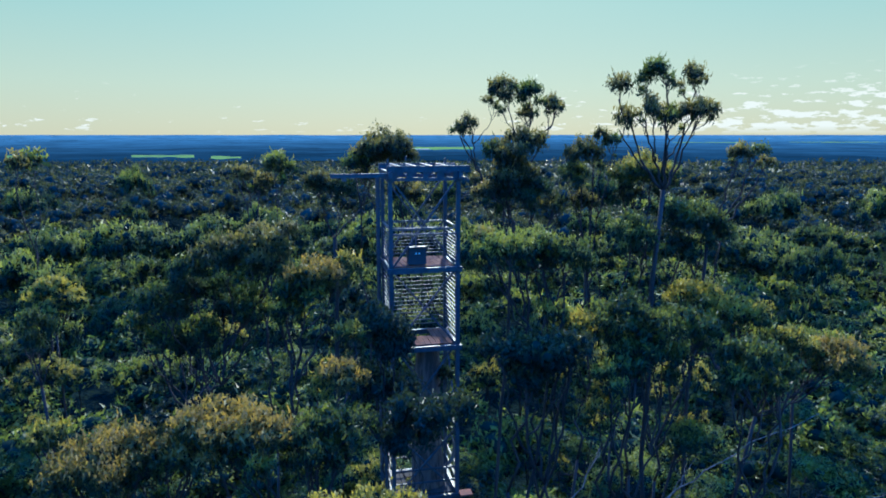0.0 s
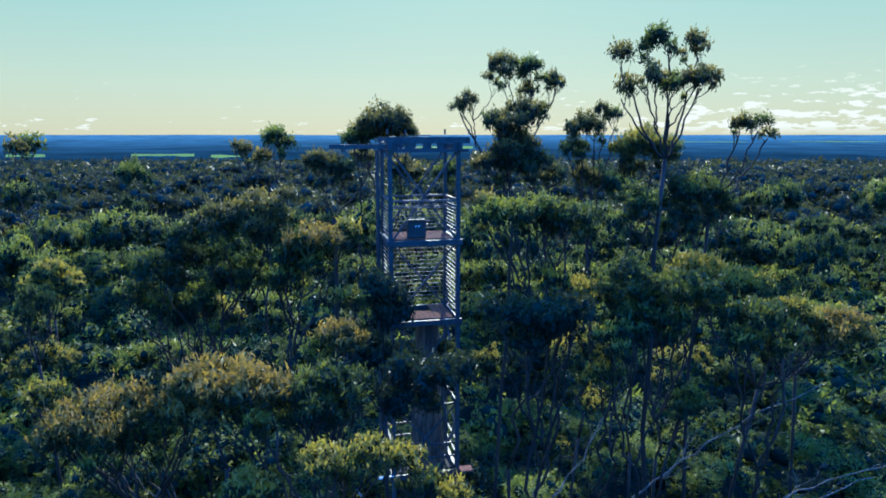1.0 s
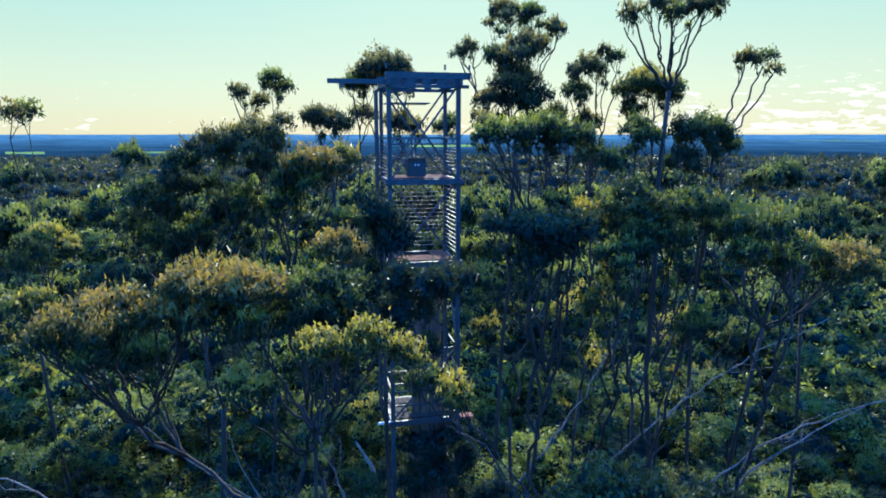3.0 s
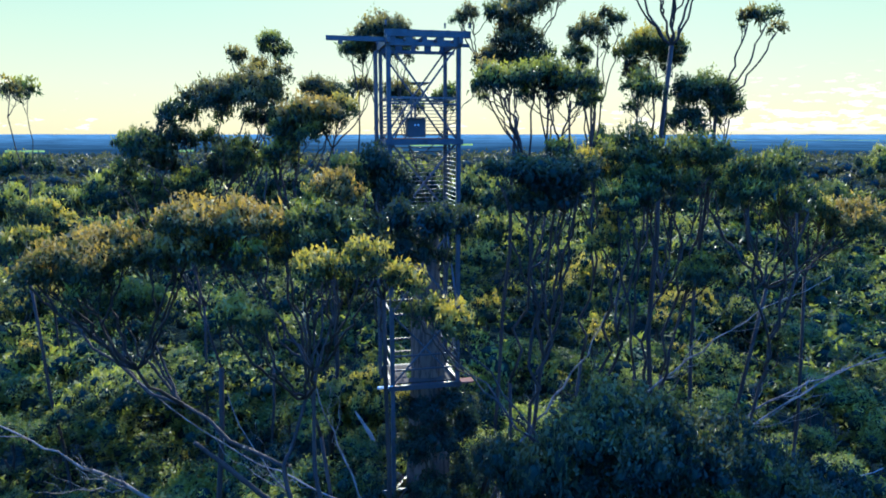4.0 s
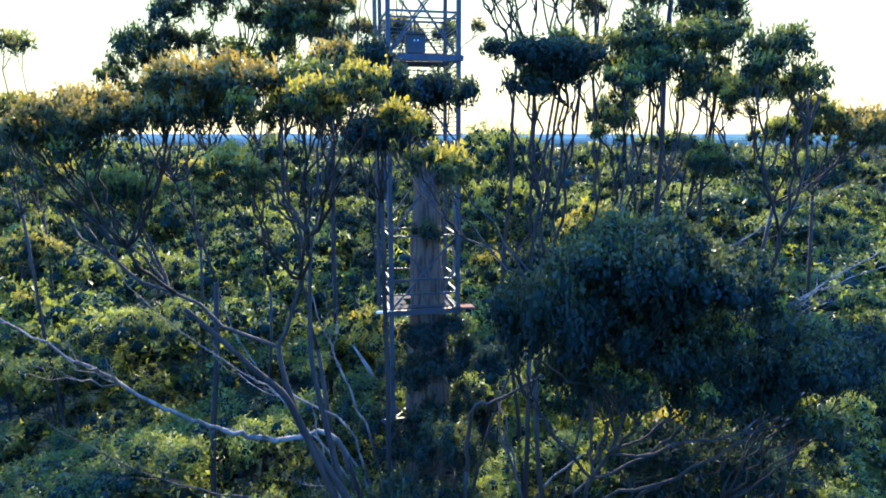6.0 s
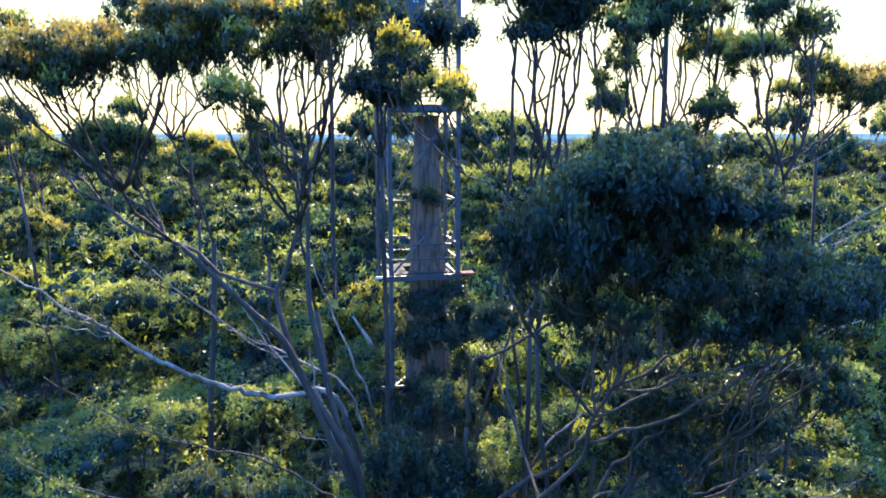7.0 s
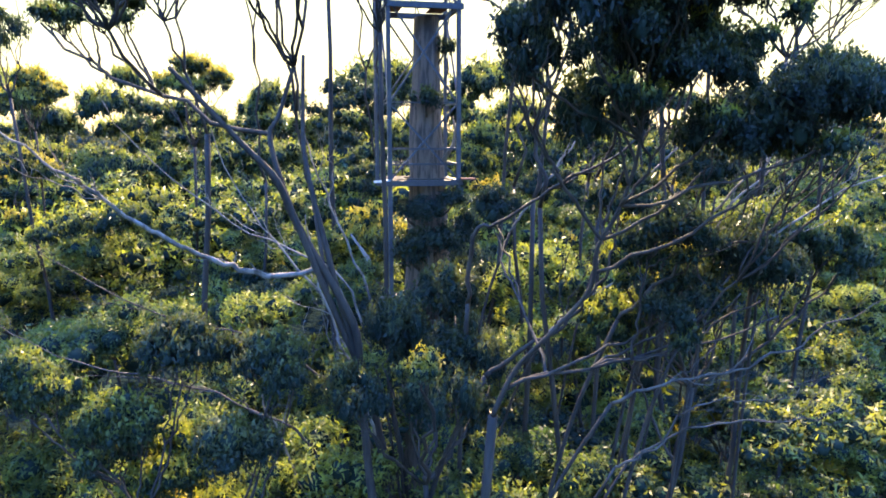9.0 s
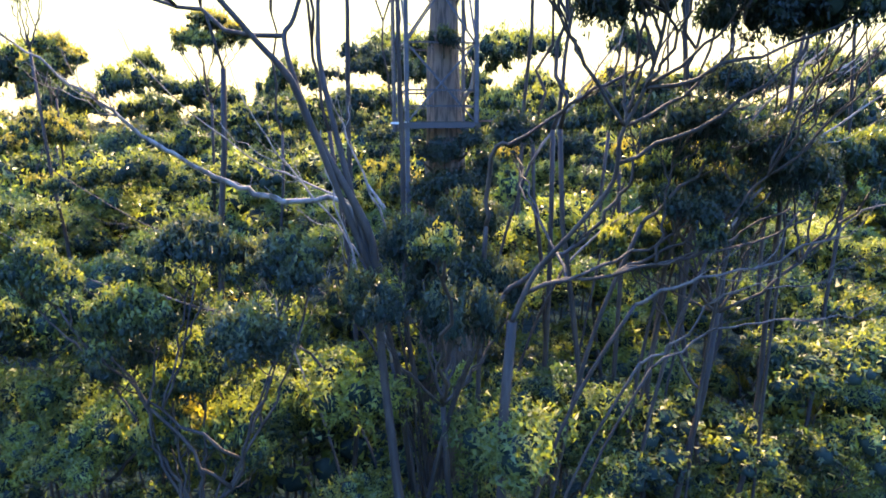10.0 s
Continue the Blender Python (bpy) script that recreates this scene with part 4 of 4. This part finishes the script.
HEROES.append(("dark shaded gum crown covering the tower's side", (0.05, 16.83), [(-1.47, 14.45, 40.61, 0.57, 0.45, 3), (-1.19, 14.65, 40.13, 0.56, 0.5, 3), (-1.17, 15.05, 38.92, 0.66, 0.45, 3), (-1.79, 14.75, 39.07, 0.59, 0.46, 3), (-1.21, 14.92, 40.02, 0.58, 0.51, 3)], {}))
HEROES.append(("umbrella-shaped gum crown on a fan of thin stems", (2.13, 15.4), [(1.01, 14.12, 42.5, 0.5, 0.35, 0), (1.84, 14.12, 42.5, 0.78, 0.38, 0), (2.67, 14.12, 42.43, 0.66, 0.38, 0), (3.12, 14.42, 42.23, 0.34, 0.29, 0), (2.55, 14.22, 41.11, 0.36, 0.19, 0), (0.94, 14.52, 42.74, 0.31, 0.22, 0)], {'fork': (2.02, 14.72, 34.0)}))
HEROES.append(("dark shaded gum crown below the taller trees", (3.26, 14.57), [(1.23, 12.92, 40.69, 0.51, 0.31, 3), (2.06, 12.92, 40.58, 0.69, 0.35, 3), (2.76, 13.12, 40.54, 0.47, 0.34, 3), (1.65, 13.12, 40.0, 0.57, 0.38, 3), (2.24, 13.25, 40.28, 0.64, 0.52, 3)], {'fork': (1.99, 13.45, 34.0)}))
HEROES.append(("gum with ragged olive clumps one above another", (4.78, 17.01), [(3.33, 12.95, 39.54, 0.5, 0.68, 1), (3.0, 14.25, 40.71, 0.56, 0.39, 1), (4.25, 15.25, 40.68, 0.73, 0.39, 1), (3.95, 13.25, 40.28, 0.57, 0.46, 0)], {'fork': (3.63, 15.45, 34.0)}))
HEROES.append(("wide low gum crown with yellow-green tops", (8.44, 19.31), [(9.07, 16.25, 39.69, 0.73, 0.34, 1), (10.23, 16.25, 39.33, 0.85, 0.34, 2), (7.93, 17.25, 40.24, 0.89, 0.38, 1), (7.13, 18.25, 40.4, 0.88, 0.41, 1)], {}))
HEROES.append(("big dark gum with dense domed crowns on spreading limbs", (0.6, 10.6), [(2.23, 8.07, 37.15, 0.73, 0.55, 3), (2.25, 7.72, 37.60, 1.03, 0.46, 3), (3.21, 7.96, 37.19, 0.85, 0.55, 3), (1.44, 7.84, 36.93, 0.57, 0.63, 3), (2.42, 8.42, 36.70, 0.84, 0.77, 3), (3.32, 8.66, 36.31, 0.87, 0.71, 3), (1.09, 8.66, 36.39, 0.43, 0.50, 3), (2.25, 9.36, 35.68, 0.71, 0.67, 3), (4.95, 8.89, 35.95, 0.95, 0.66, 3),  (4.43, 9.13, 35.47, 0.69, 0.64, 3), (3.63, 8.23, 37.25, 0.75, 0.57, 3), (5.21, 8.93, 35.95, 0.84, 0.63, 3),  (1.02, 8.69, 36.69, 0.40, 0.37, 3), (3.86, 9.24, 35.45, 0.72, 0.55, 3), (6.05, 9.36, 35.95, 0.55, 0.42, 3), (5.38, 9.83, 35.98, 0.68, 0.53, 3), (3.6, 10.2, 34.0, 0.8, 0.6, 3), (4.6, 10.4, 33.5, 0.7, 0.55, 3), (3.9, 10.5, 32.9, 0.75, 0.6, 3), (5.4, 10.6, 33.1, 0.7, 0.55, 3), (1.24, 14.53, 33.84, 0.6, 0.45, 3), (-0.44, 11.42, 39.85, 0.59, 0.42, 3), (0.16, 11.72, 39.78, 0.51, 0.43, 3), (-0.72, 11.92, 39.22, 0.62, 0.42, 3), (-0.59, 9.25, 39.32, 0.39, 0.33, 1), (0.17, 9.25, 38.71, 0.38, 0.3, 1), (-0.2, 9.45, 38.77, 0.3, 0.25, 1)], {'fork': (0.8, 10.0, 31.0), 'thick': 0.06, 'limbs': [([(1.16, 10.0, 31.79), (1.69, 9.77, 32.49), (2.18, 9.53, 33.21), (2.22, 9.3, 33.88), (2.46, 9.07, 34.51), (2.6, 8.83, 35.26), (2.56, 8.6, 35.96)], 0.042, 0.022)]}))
# clumps added to fill a shaded gap in the lower canopy
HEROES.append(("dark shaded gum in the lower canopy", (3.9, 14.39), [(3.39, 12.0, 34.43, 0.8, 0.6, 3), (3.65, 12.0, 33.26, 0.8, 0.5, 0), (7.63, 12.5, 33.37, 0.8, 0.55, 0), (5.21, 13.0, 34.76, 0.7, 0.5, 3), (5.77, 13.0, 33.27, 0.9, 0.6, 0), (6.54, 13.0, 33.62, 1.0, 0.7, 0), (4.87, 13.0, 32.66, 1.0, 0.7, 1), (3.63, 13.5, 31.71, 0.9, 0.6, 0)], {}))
HEROES.append(("gum with two sparse flat tufts against the sky", (10.74, 18.47), [(9.82, 17.5, 39.34, 0.76, 0.38, 0), (10.86, 17.5, 39.2, 0.7, 0.38, 0), (9.14, 18.0, 39.33, 0.45, 0.21, 0)], {}))
HEROES.append(("large gum with many bronze-tipped clumps on crooked spreading limbs", (-1.2, 11.4), [(-6.54, 13.0, 38.02, 0.87, 0.45, 0), (-7.67, 13.4, 37.77, 0.41, 0.21, 0), (-6.02, 13.2, 38.09, 0.38, 0.2, 0), (-5.96, 10.60, 39.34, 0.96, 0.50, 2), (-3.03, 10.7, 38.24, 0.3, 0.18, 0), (-2.35, 10.80, 39.56, 0.66, 0.35, 0), (-5.57, 10.82, 39.52, 0.62, 0.36, 2), (-6.49, 10.72, 39.16, 0.6, 0.36, 2), (-7.23, 11.22, 39.55, 0.49, 0.27, 1), (-4.07, 10.92, 39.85, 0.92, 0.45, 2), (-4.73, 10.82, 39.55, 0.47, 0.3, 2), (-3.41, 11.12, 39.58, 0.42, 0.31, 1), (-1.08, 8.55, 39.77, 0.46, 0.28, 1), (-1.67, 8.65, 39.57, 0.5, 0.26, 1), (-3.04, 9.65, 38.68, 0.46, 0.34, 1), (-1.91, 12.05, 40.44, 0.52, 0.37, 2), (-2.38, 12.05, 40.15, 0.35, 0.27, 1), (-2.02, 13.75, 40.72, 0.4, 0.35, 1), (-3.17, 10.60, 39.90, 0.78, 0.41, 2), (-1.99, 10.80, 39.88, 0.80, 0.42, 0), (-4.01, 10.70, 39.64, 0.70, 0.36, 2)], {'fork': (-1.5, 11.2, 31.4), 'thick': 0.07, 'apart': 0.85, 'limbs': [([(-1.57, 11.0, 32.31), (-2.33, 10.8, 33.82), (-2.67, 10.6, 34.74), (-3.12, 10.4, 35.31), (-3.65, 10.2, 35.96), (-4.05, 10.0, 36.47)], 0.08, 0.035), ([(-2.35, 10.7, 33.9), (-2.85, 10.97, 35.35), (-2.75, 11.23, 35.81), (-2.49, 11.5, 36.76)], 0.06, 0.03), ([(-1.91, 11.0, 33.22), (-2.33, 11.33, 34.88), (-2.45, 11.67, 35.54), (-2.47, 12.0, 36.86)], 0.065, 0.03)]}))
HEROES.append(("small gum crowns at the canopy's edge", (-13.90, 21.30), [(-13.55, 21.0, 38.99, 0.41, 0.54, 0), (-13.1, 21.1, 38.57, 0.33, 0.45, 0), (-13.98, 21.25, 38.39, 0.3, 0.42, 0), (-13.49, 20.76, 38.21, 0.3, 0.42, 0)], {}))
HEROES.append(("small gum crowns at the canopy's edge", (-8.94, 24.30), [(-9.0, 24.0, 37.76, 0.83, 0.41, 1), (-8.09, 24.1, 37.45, 0.67, 0.34, 1), (-9.88, 24.25, 37.31, 0.61, 0.32, 1), (-8.88, 23.51, 37.17, 0.61, 0.32, 1)], {}))
HEROES.append(("small gum crowns at the canopy's edge", (-18.40, 30.30), [(-18.35, 30.0, 37.88, 0.86, 0.59, 1), (-17.4, 30.1, 37.42, 0.7, 0.49, 1), (-19.26, 30.25, 37.22, 0.64, 0.46, 1), (-18.22, 29.49, 37.02, 0.64, 0.46, 1)], {}))
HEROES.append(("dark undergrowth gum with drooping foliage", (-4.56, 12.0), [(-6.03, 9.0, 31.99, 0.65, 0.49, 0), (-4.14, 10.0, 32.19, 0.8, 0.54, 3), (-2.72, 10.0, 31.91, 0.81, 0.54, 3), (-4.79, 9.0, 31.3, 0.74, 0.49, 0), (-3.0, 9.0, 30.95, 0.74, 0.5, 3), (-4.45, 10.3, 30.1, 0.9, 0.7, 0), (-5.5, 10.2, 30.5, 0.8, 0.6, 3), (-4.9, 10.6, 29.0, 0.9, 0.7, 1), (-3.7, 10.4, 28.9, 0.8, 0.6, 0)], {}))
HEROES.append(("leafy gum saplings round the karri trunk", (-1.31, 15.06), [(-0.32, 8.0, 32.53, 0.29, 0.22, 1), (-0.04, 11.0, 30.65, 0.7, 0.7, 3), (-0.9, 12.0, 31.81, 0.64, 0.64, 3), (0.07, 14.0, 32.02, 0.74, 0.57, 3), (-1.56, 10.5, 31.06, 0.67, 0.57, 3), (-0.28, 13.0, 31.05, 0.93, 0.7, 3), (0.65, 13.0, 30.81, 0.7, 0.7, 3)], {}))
HEROES.append(("bright yellow-green tree tops of the lower storey", (11.23, 24.30), [(11.71, 24.0, 25.05, 1.63, 0.67, 1), (13.51, 24.1, 24.53, 1.32, 0.55, 1), (9.98, 24.25, 24.31, 1.2, 0.52, 1), (11.95, 23.04, 24.09, 1.2, 0.52, 1)], {}))
HEROES.append(("bright yellow-green tree tops of the lower storey", (13.82, 21.90), [(13.61, 21.6, 24.81, 1.08, 0.78, 1), (14.8, 21.7, 24.2, 0.87, 0.65, 1), (12.47, 21.85, 23.94, 0.8, 0.61, 1), (13.77, 20.96, 23.68, 0.8, 0.61, 1)], {}))
HEROES.append(("bright yellow-green tree tops of the lower storey", (14.62, 21.90), [(14.98, 21.6, 25.02, 0.54, 0.53, 1), (15.57, 21.7, 24.61, 0.43, 0.44, 1), (14.41, 21.85, 24.43, 0.4, 0.41, 1), (15.06, 21.28, 24.25, 0.4, 0.41, 1)], {}))
HEROES.append(("bright yellow-green tree tops of the lower storey", (7.79, 22.30), [(8.02, 22.0, 24.4, 1.1, 0.73, 1), (9.23, 22.1, 23.83, 0.89, 0.61, 1), (6.85, 22.25, 23.59, 0.81, 0.57, 1), (8.18, 21.35, 23.35, 0.81, 0.57, 1)], {}))


hero_rng = random.Random(21)
for label, base, clumps, extra in HEROES:
    tall = sum(c[2] for c in clumps) / len(clumps) > 40
    if tall and base[1] > 14:
        # high clumps of emergent crowns get olive-brown leaves, sunlight and glare put into the colour
        clumps = [(*c[:5], 4 if c[5] == 0 and c[2] > 42.6 and i % 3 != 1 else c[5]) for i, c in enumerate(clumps)]
    gum_tree((*base, 0), clumps, hero_rng, label, twigs=5 if tall else 4, **{"apart": 0.75 if tall else 0.55, **extra})


# ---- the forest ----
def scatter(rng, gap, near, far, spread, margin, keep):
    """Places with at least gap metres between them, in the sector ahead."""
    cells, places = {}, []
    for _ in range(int(14 * (spread * (far**2 - near**2)) / gap**2)):
        y = math.sqrt(rng.uniform(near**2, far**2))
        x = rng.uniform(-1, 1) * (spread * y + margin)
        cell = (int(x // gap), int(y // gap))
        if any(math.hypot(x - a, y - b) < gap for i in (-1, 0, 1) for j in (-1, 0, 1) for a, b in cells.get((cell[0] + i, cell[1] + j), ())):
            continue
        if keep(x, y):
            cells.setdefault(cell, []).append((x, y))
            places.append((x, y))
    return places


def seed_tree(rng, top, count, reach, size, view, kinds, mats, label, group, name, cover):
    """One tree to copy, at the origin: a dome of clumps that ends at the height top, with a few more below it."""
    clumps, leaf = [], rng.choice(kinds)
    tall = rng.uniform(0.55, 0.85)
    for i in range(count):
        q = math.sqrt((i + 0.3) / count) if i < count - 3 else rng.uniform(0.3, 0.9)
        a = 2.4 * i + rng.uniform(-0.4, 0.4)
        r = size * rng.uniform(0.7, 1.2)
        drop = (1 - math.sqrt(1 - 0.95 * q * q)) * reach * tall + rng.uniform(0, 0.5) + (0 if i < count - 3 else rng.uniform(1.5, 4.0))
        clumps.append((math.cos(a) * q * reach, math.sin(a) * q * reach, top - r * 0.7 - drop, r, r * rng.uniform(0.6, 0.8), leaf))
    return gum_tree((0, 0, 0), clumps, rng, label, group, leaf_mats=mats, name=name, twigs=3, cover=cover, joined=True, view=view, fork=(rng.uniform(-0.3, 0.3), rng.uniform(-0.3, 0.3), top - reach * 1.6 - 2.5))


forest_rng = random.Random(33)


def seed_group(count, top, clumps, reach, size, view, kinds, mats, label, group, name, cover):
    return [seed_tree(forest_rng, top, clumps, reach, size, view, kinds, mats, label, group, name, cover) for _ in range(count)]


NEAR_KINDS = seed_group(8, 34.0, 11, 1.9, 0.80, 28, (0, 0, 0, 3, 1), LEAVES, "gum tree of the closed forest canopy", "canopy gums", "gum_tree", 3.3)
MID_KINDS = seed_group(7, 34.0, 11, 2.6, 1.10, 40, (0, 0, 0, 3), LEAVES, "gum tree further back in the closed canopy", "canopy gums further back", "gum_tree", 3.4)
UNDER = seed_group(5, 28.0, 8, 1.5, 0.80, 10, (0,), [LEAVES_UNDER], "bright leafy understorey tree", "understorey trees", "understorey_tree", 3.2)


def crown_points(rng, leaf, lobes, reach, cover, heart):
    """A whole small or far crown: places, faces, material slots, normals."""
    a = np.array([rng.uniform(0, math.tau) for _ in range(lobes)])
    q = np.array([reach * math.sqrt((i + rng.random()) / lobes) for i in range(lobes)]) * 0.8
    drop = np.array([rng.uniform(-0.15, 0.1) for _ in range(lobes)]) * reach
    centre = np.stack([np.cos(a) * q, np.sin(a) * q, -((q / reach) ** 2) * reach * 0.6 + drop], 1)
    wide = np.array([rng.uniform(0.28, 0.46) * reach for _ in range(lobes)])
    gen = np.random.default_rng(rng.randrange(10**6))
    count = int(cover * float((wide**2).sum()) / (0.22 * leaf * leaf))
    return leafy(gen, centre, wide, count, leaf, 3, heart, 4, 0.15)


def joined_crowns(name, models, places, mats, label):
    """Crowns joined in one mesh. places: model, turn, three scales, x, y, z."""
    verts, faces, slots, normals, start = [], [], [], [], 0
    for k, a, scales, x, y, z in places:
        v, f, m, out = models[k]
        turn = np.array([[math.cos(a), -math.sin(a), 0], [math.sin(a), math.cos(a), 0], [0, 0, 1]])
        verts.append(v @ turn.T * np.array(scales) + np.array([x, y, z]))
        faces.append(f + start), slots.append(m), normals.append(out @ turn.T)
        start += len(v)
    ob = new(name, array_mesh(name, np.concatenate(verts), np.concatenate(faces), mats, np.concatenate(slots), True, np.concatenate(normals)))
    tagged(ob, label, "woods", kind="stuff")


def place_copies(kinds, places, height, rng, low, high):
    """Copies of the seed trees; the seeds themselves take the first places."""
    for i, (x, y) in enumerate(places):
        s = height(x, y) * rng.uniform(low, high)
        w = rng.uniform(0.8, 1.2)
        m = pose(x, y, ground_height(x, y), 0, 0, rng.uniform(0, 360)) @ Matrix.Diagonal((w, w, s, 1))
        if i < len(kinds):
            kinds[i].matrix_basis = m
        else:
            copy_thing(kinds[i % len(kinds)], m)


def clear(x, y):
    return not (abs(x + 0.6) < 2.2 and 14 < y < 22) and not any(math.hypot(x - b[0], y - b[1]) < 0.7 for _, b, _, _ in HEROES)


def canopy(x, y):
    """Share of full height: the canopy stands lower in the gap before the tower."""
    gap = min(1.0, max(0.0, (abs(x + 0.4) - 0.16 * y) / 2.5, (y - 19) / 5))
    return float(np.interp(y, (12, 18, 25, 35, 62), (0.93, 0.98, 1.00, 1.03, 1.05))) * (0.90 + 0.10 * gap) * (0.86 if x > 3.5 and y < 21 else 1.0)


place_copies(NEAR_KINDS, scatter(forest_rng, 3.6, 12.5, 33, 0.80, 3, clear), canopy, forest_rng, 0.90, 1.11)
place_copies(MID_KINDS, scatter(forest_rng, 4.5, 33.5, 64, 0.78, 4, clear), canopy, forest_rng, 0.90, 1.075)
place_copies(UNDER, scatter(forest_rng, 3.2, 6.5, 24, 0.85, 3, clear), lambda x, y: float(np.interp(y, (6.5, 9, 14, 24), (0.98, 1.06, 1.10, 1.0))) * (0.89 if x > 3 and y < 20 else 1.0), forest_rng, 0.88, 1.06)


def far_woods(name, gap, near, far, leaf, lobes, reach, cover, heart, label, seed):
    """Woods too far off to be counted."""
    rng = random.Random(seed)
    models = [crown_points(rng, leaf, lobes, reach, cover, heart) for _ in range(7)]
    places = []
    for x, y in scatter(rng, gap, near, far, 0.78, 10, lambda x, y: True):
        s, z = rng.uniform(0.75, 1.3), ground_height(x, y)
        top = np.interp(z, (0, 28), (34.5, 2.5)) * rng.uniform(0.92, 1.06)
        places.append((rng.randrange(7), rng.uniform(0, math.tau), (s, s, s), x, y, z + top))
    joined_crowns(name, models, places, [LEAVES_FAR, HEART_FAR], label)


def lower_canopy():
    """The closed layer of small domed crowns under the taller gums."""
    rng = random.Random(91)
    models = [crown_points(rng, 0.10, 7, 1.0, 4.2, 0.60) for _ in range(7)] + [crown_points(rng, 0.17, 6, 1.0, 2.9, 0.74) for _ in range(7)]
    places = []
    for gap, near, far, fine, size, lower in ((1.55, 6.5, 27, 0, 1.0, 1.0), (2.1, 27, 66, 7, 1.5, 1.4), (1.9, 8, 32, 7, 1.4, 5.0)):
        for x, y in scatter(rng, gap, near, far, 0.80, 3, lambda x, y: lower > 2 or not (abs(x + 0.45) < 1.6 and 15.5 < y < 20.5 or -1.4 < x < 0.9 and 9 < y < 16)):
            top = float(np.interp(y, (6.5, 10, 15, 20, 30, 45, 66), (27.2, 29.0, 31.0, 31.8, 32.8, 33.8, 34.6)))
            top -= 4.0 * min(1.0, max(0.0, (x - 2.5) / 2.5)) * min(1.0, max(0.0, (21 - y) / 5))
            top += -lower + 1.5 * noise.noise(Vector((x, y, 0)) * 0.28) + rng.uniform(-1.3, 1.1)
            s = size * rng.uniform(0.65, 1.4)
            places.append((fine + rng.randrange(7), rng.uniform(0, math.tau), (s, s, s * 1.05), x, y, top))
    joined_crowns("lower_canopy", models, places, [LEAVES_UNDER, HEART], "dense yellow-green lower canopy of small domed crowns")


far_woods("woods", 4.6, 64, 112, 0.40, 8, 3.2, 2.6, 0.75, "dense gum forest behind the tower", 70)
far_woods("farther_woods", 5.0, 112, 190, 0.62, 8, 3.4, 2.2, 0.8, "dense gum forest in the middle distance", 72)
far_woods("distant_woods", 7.5, 188, 340, 1.2, 7, 4.5, 2.0, 0.85, "closed gum forest far beyond the tower", 71)
lower_canopy()
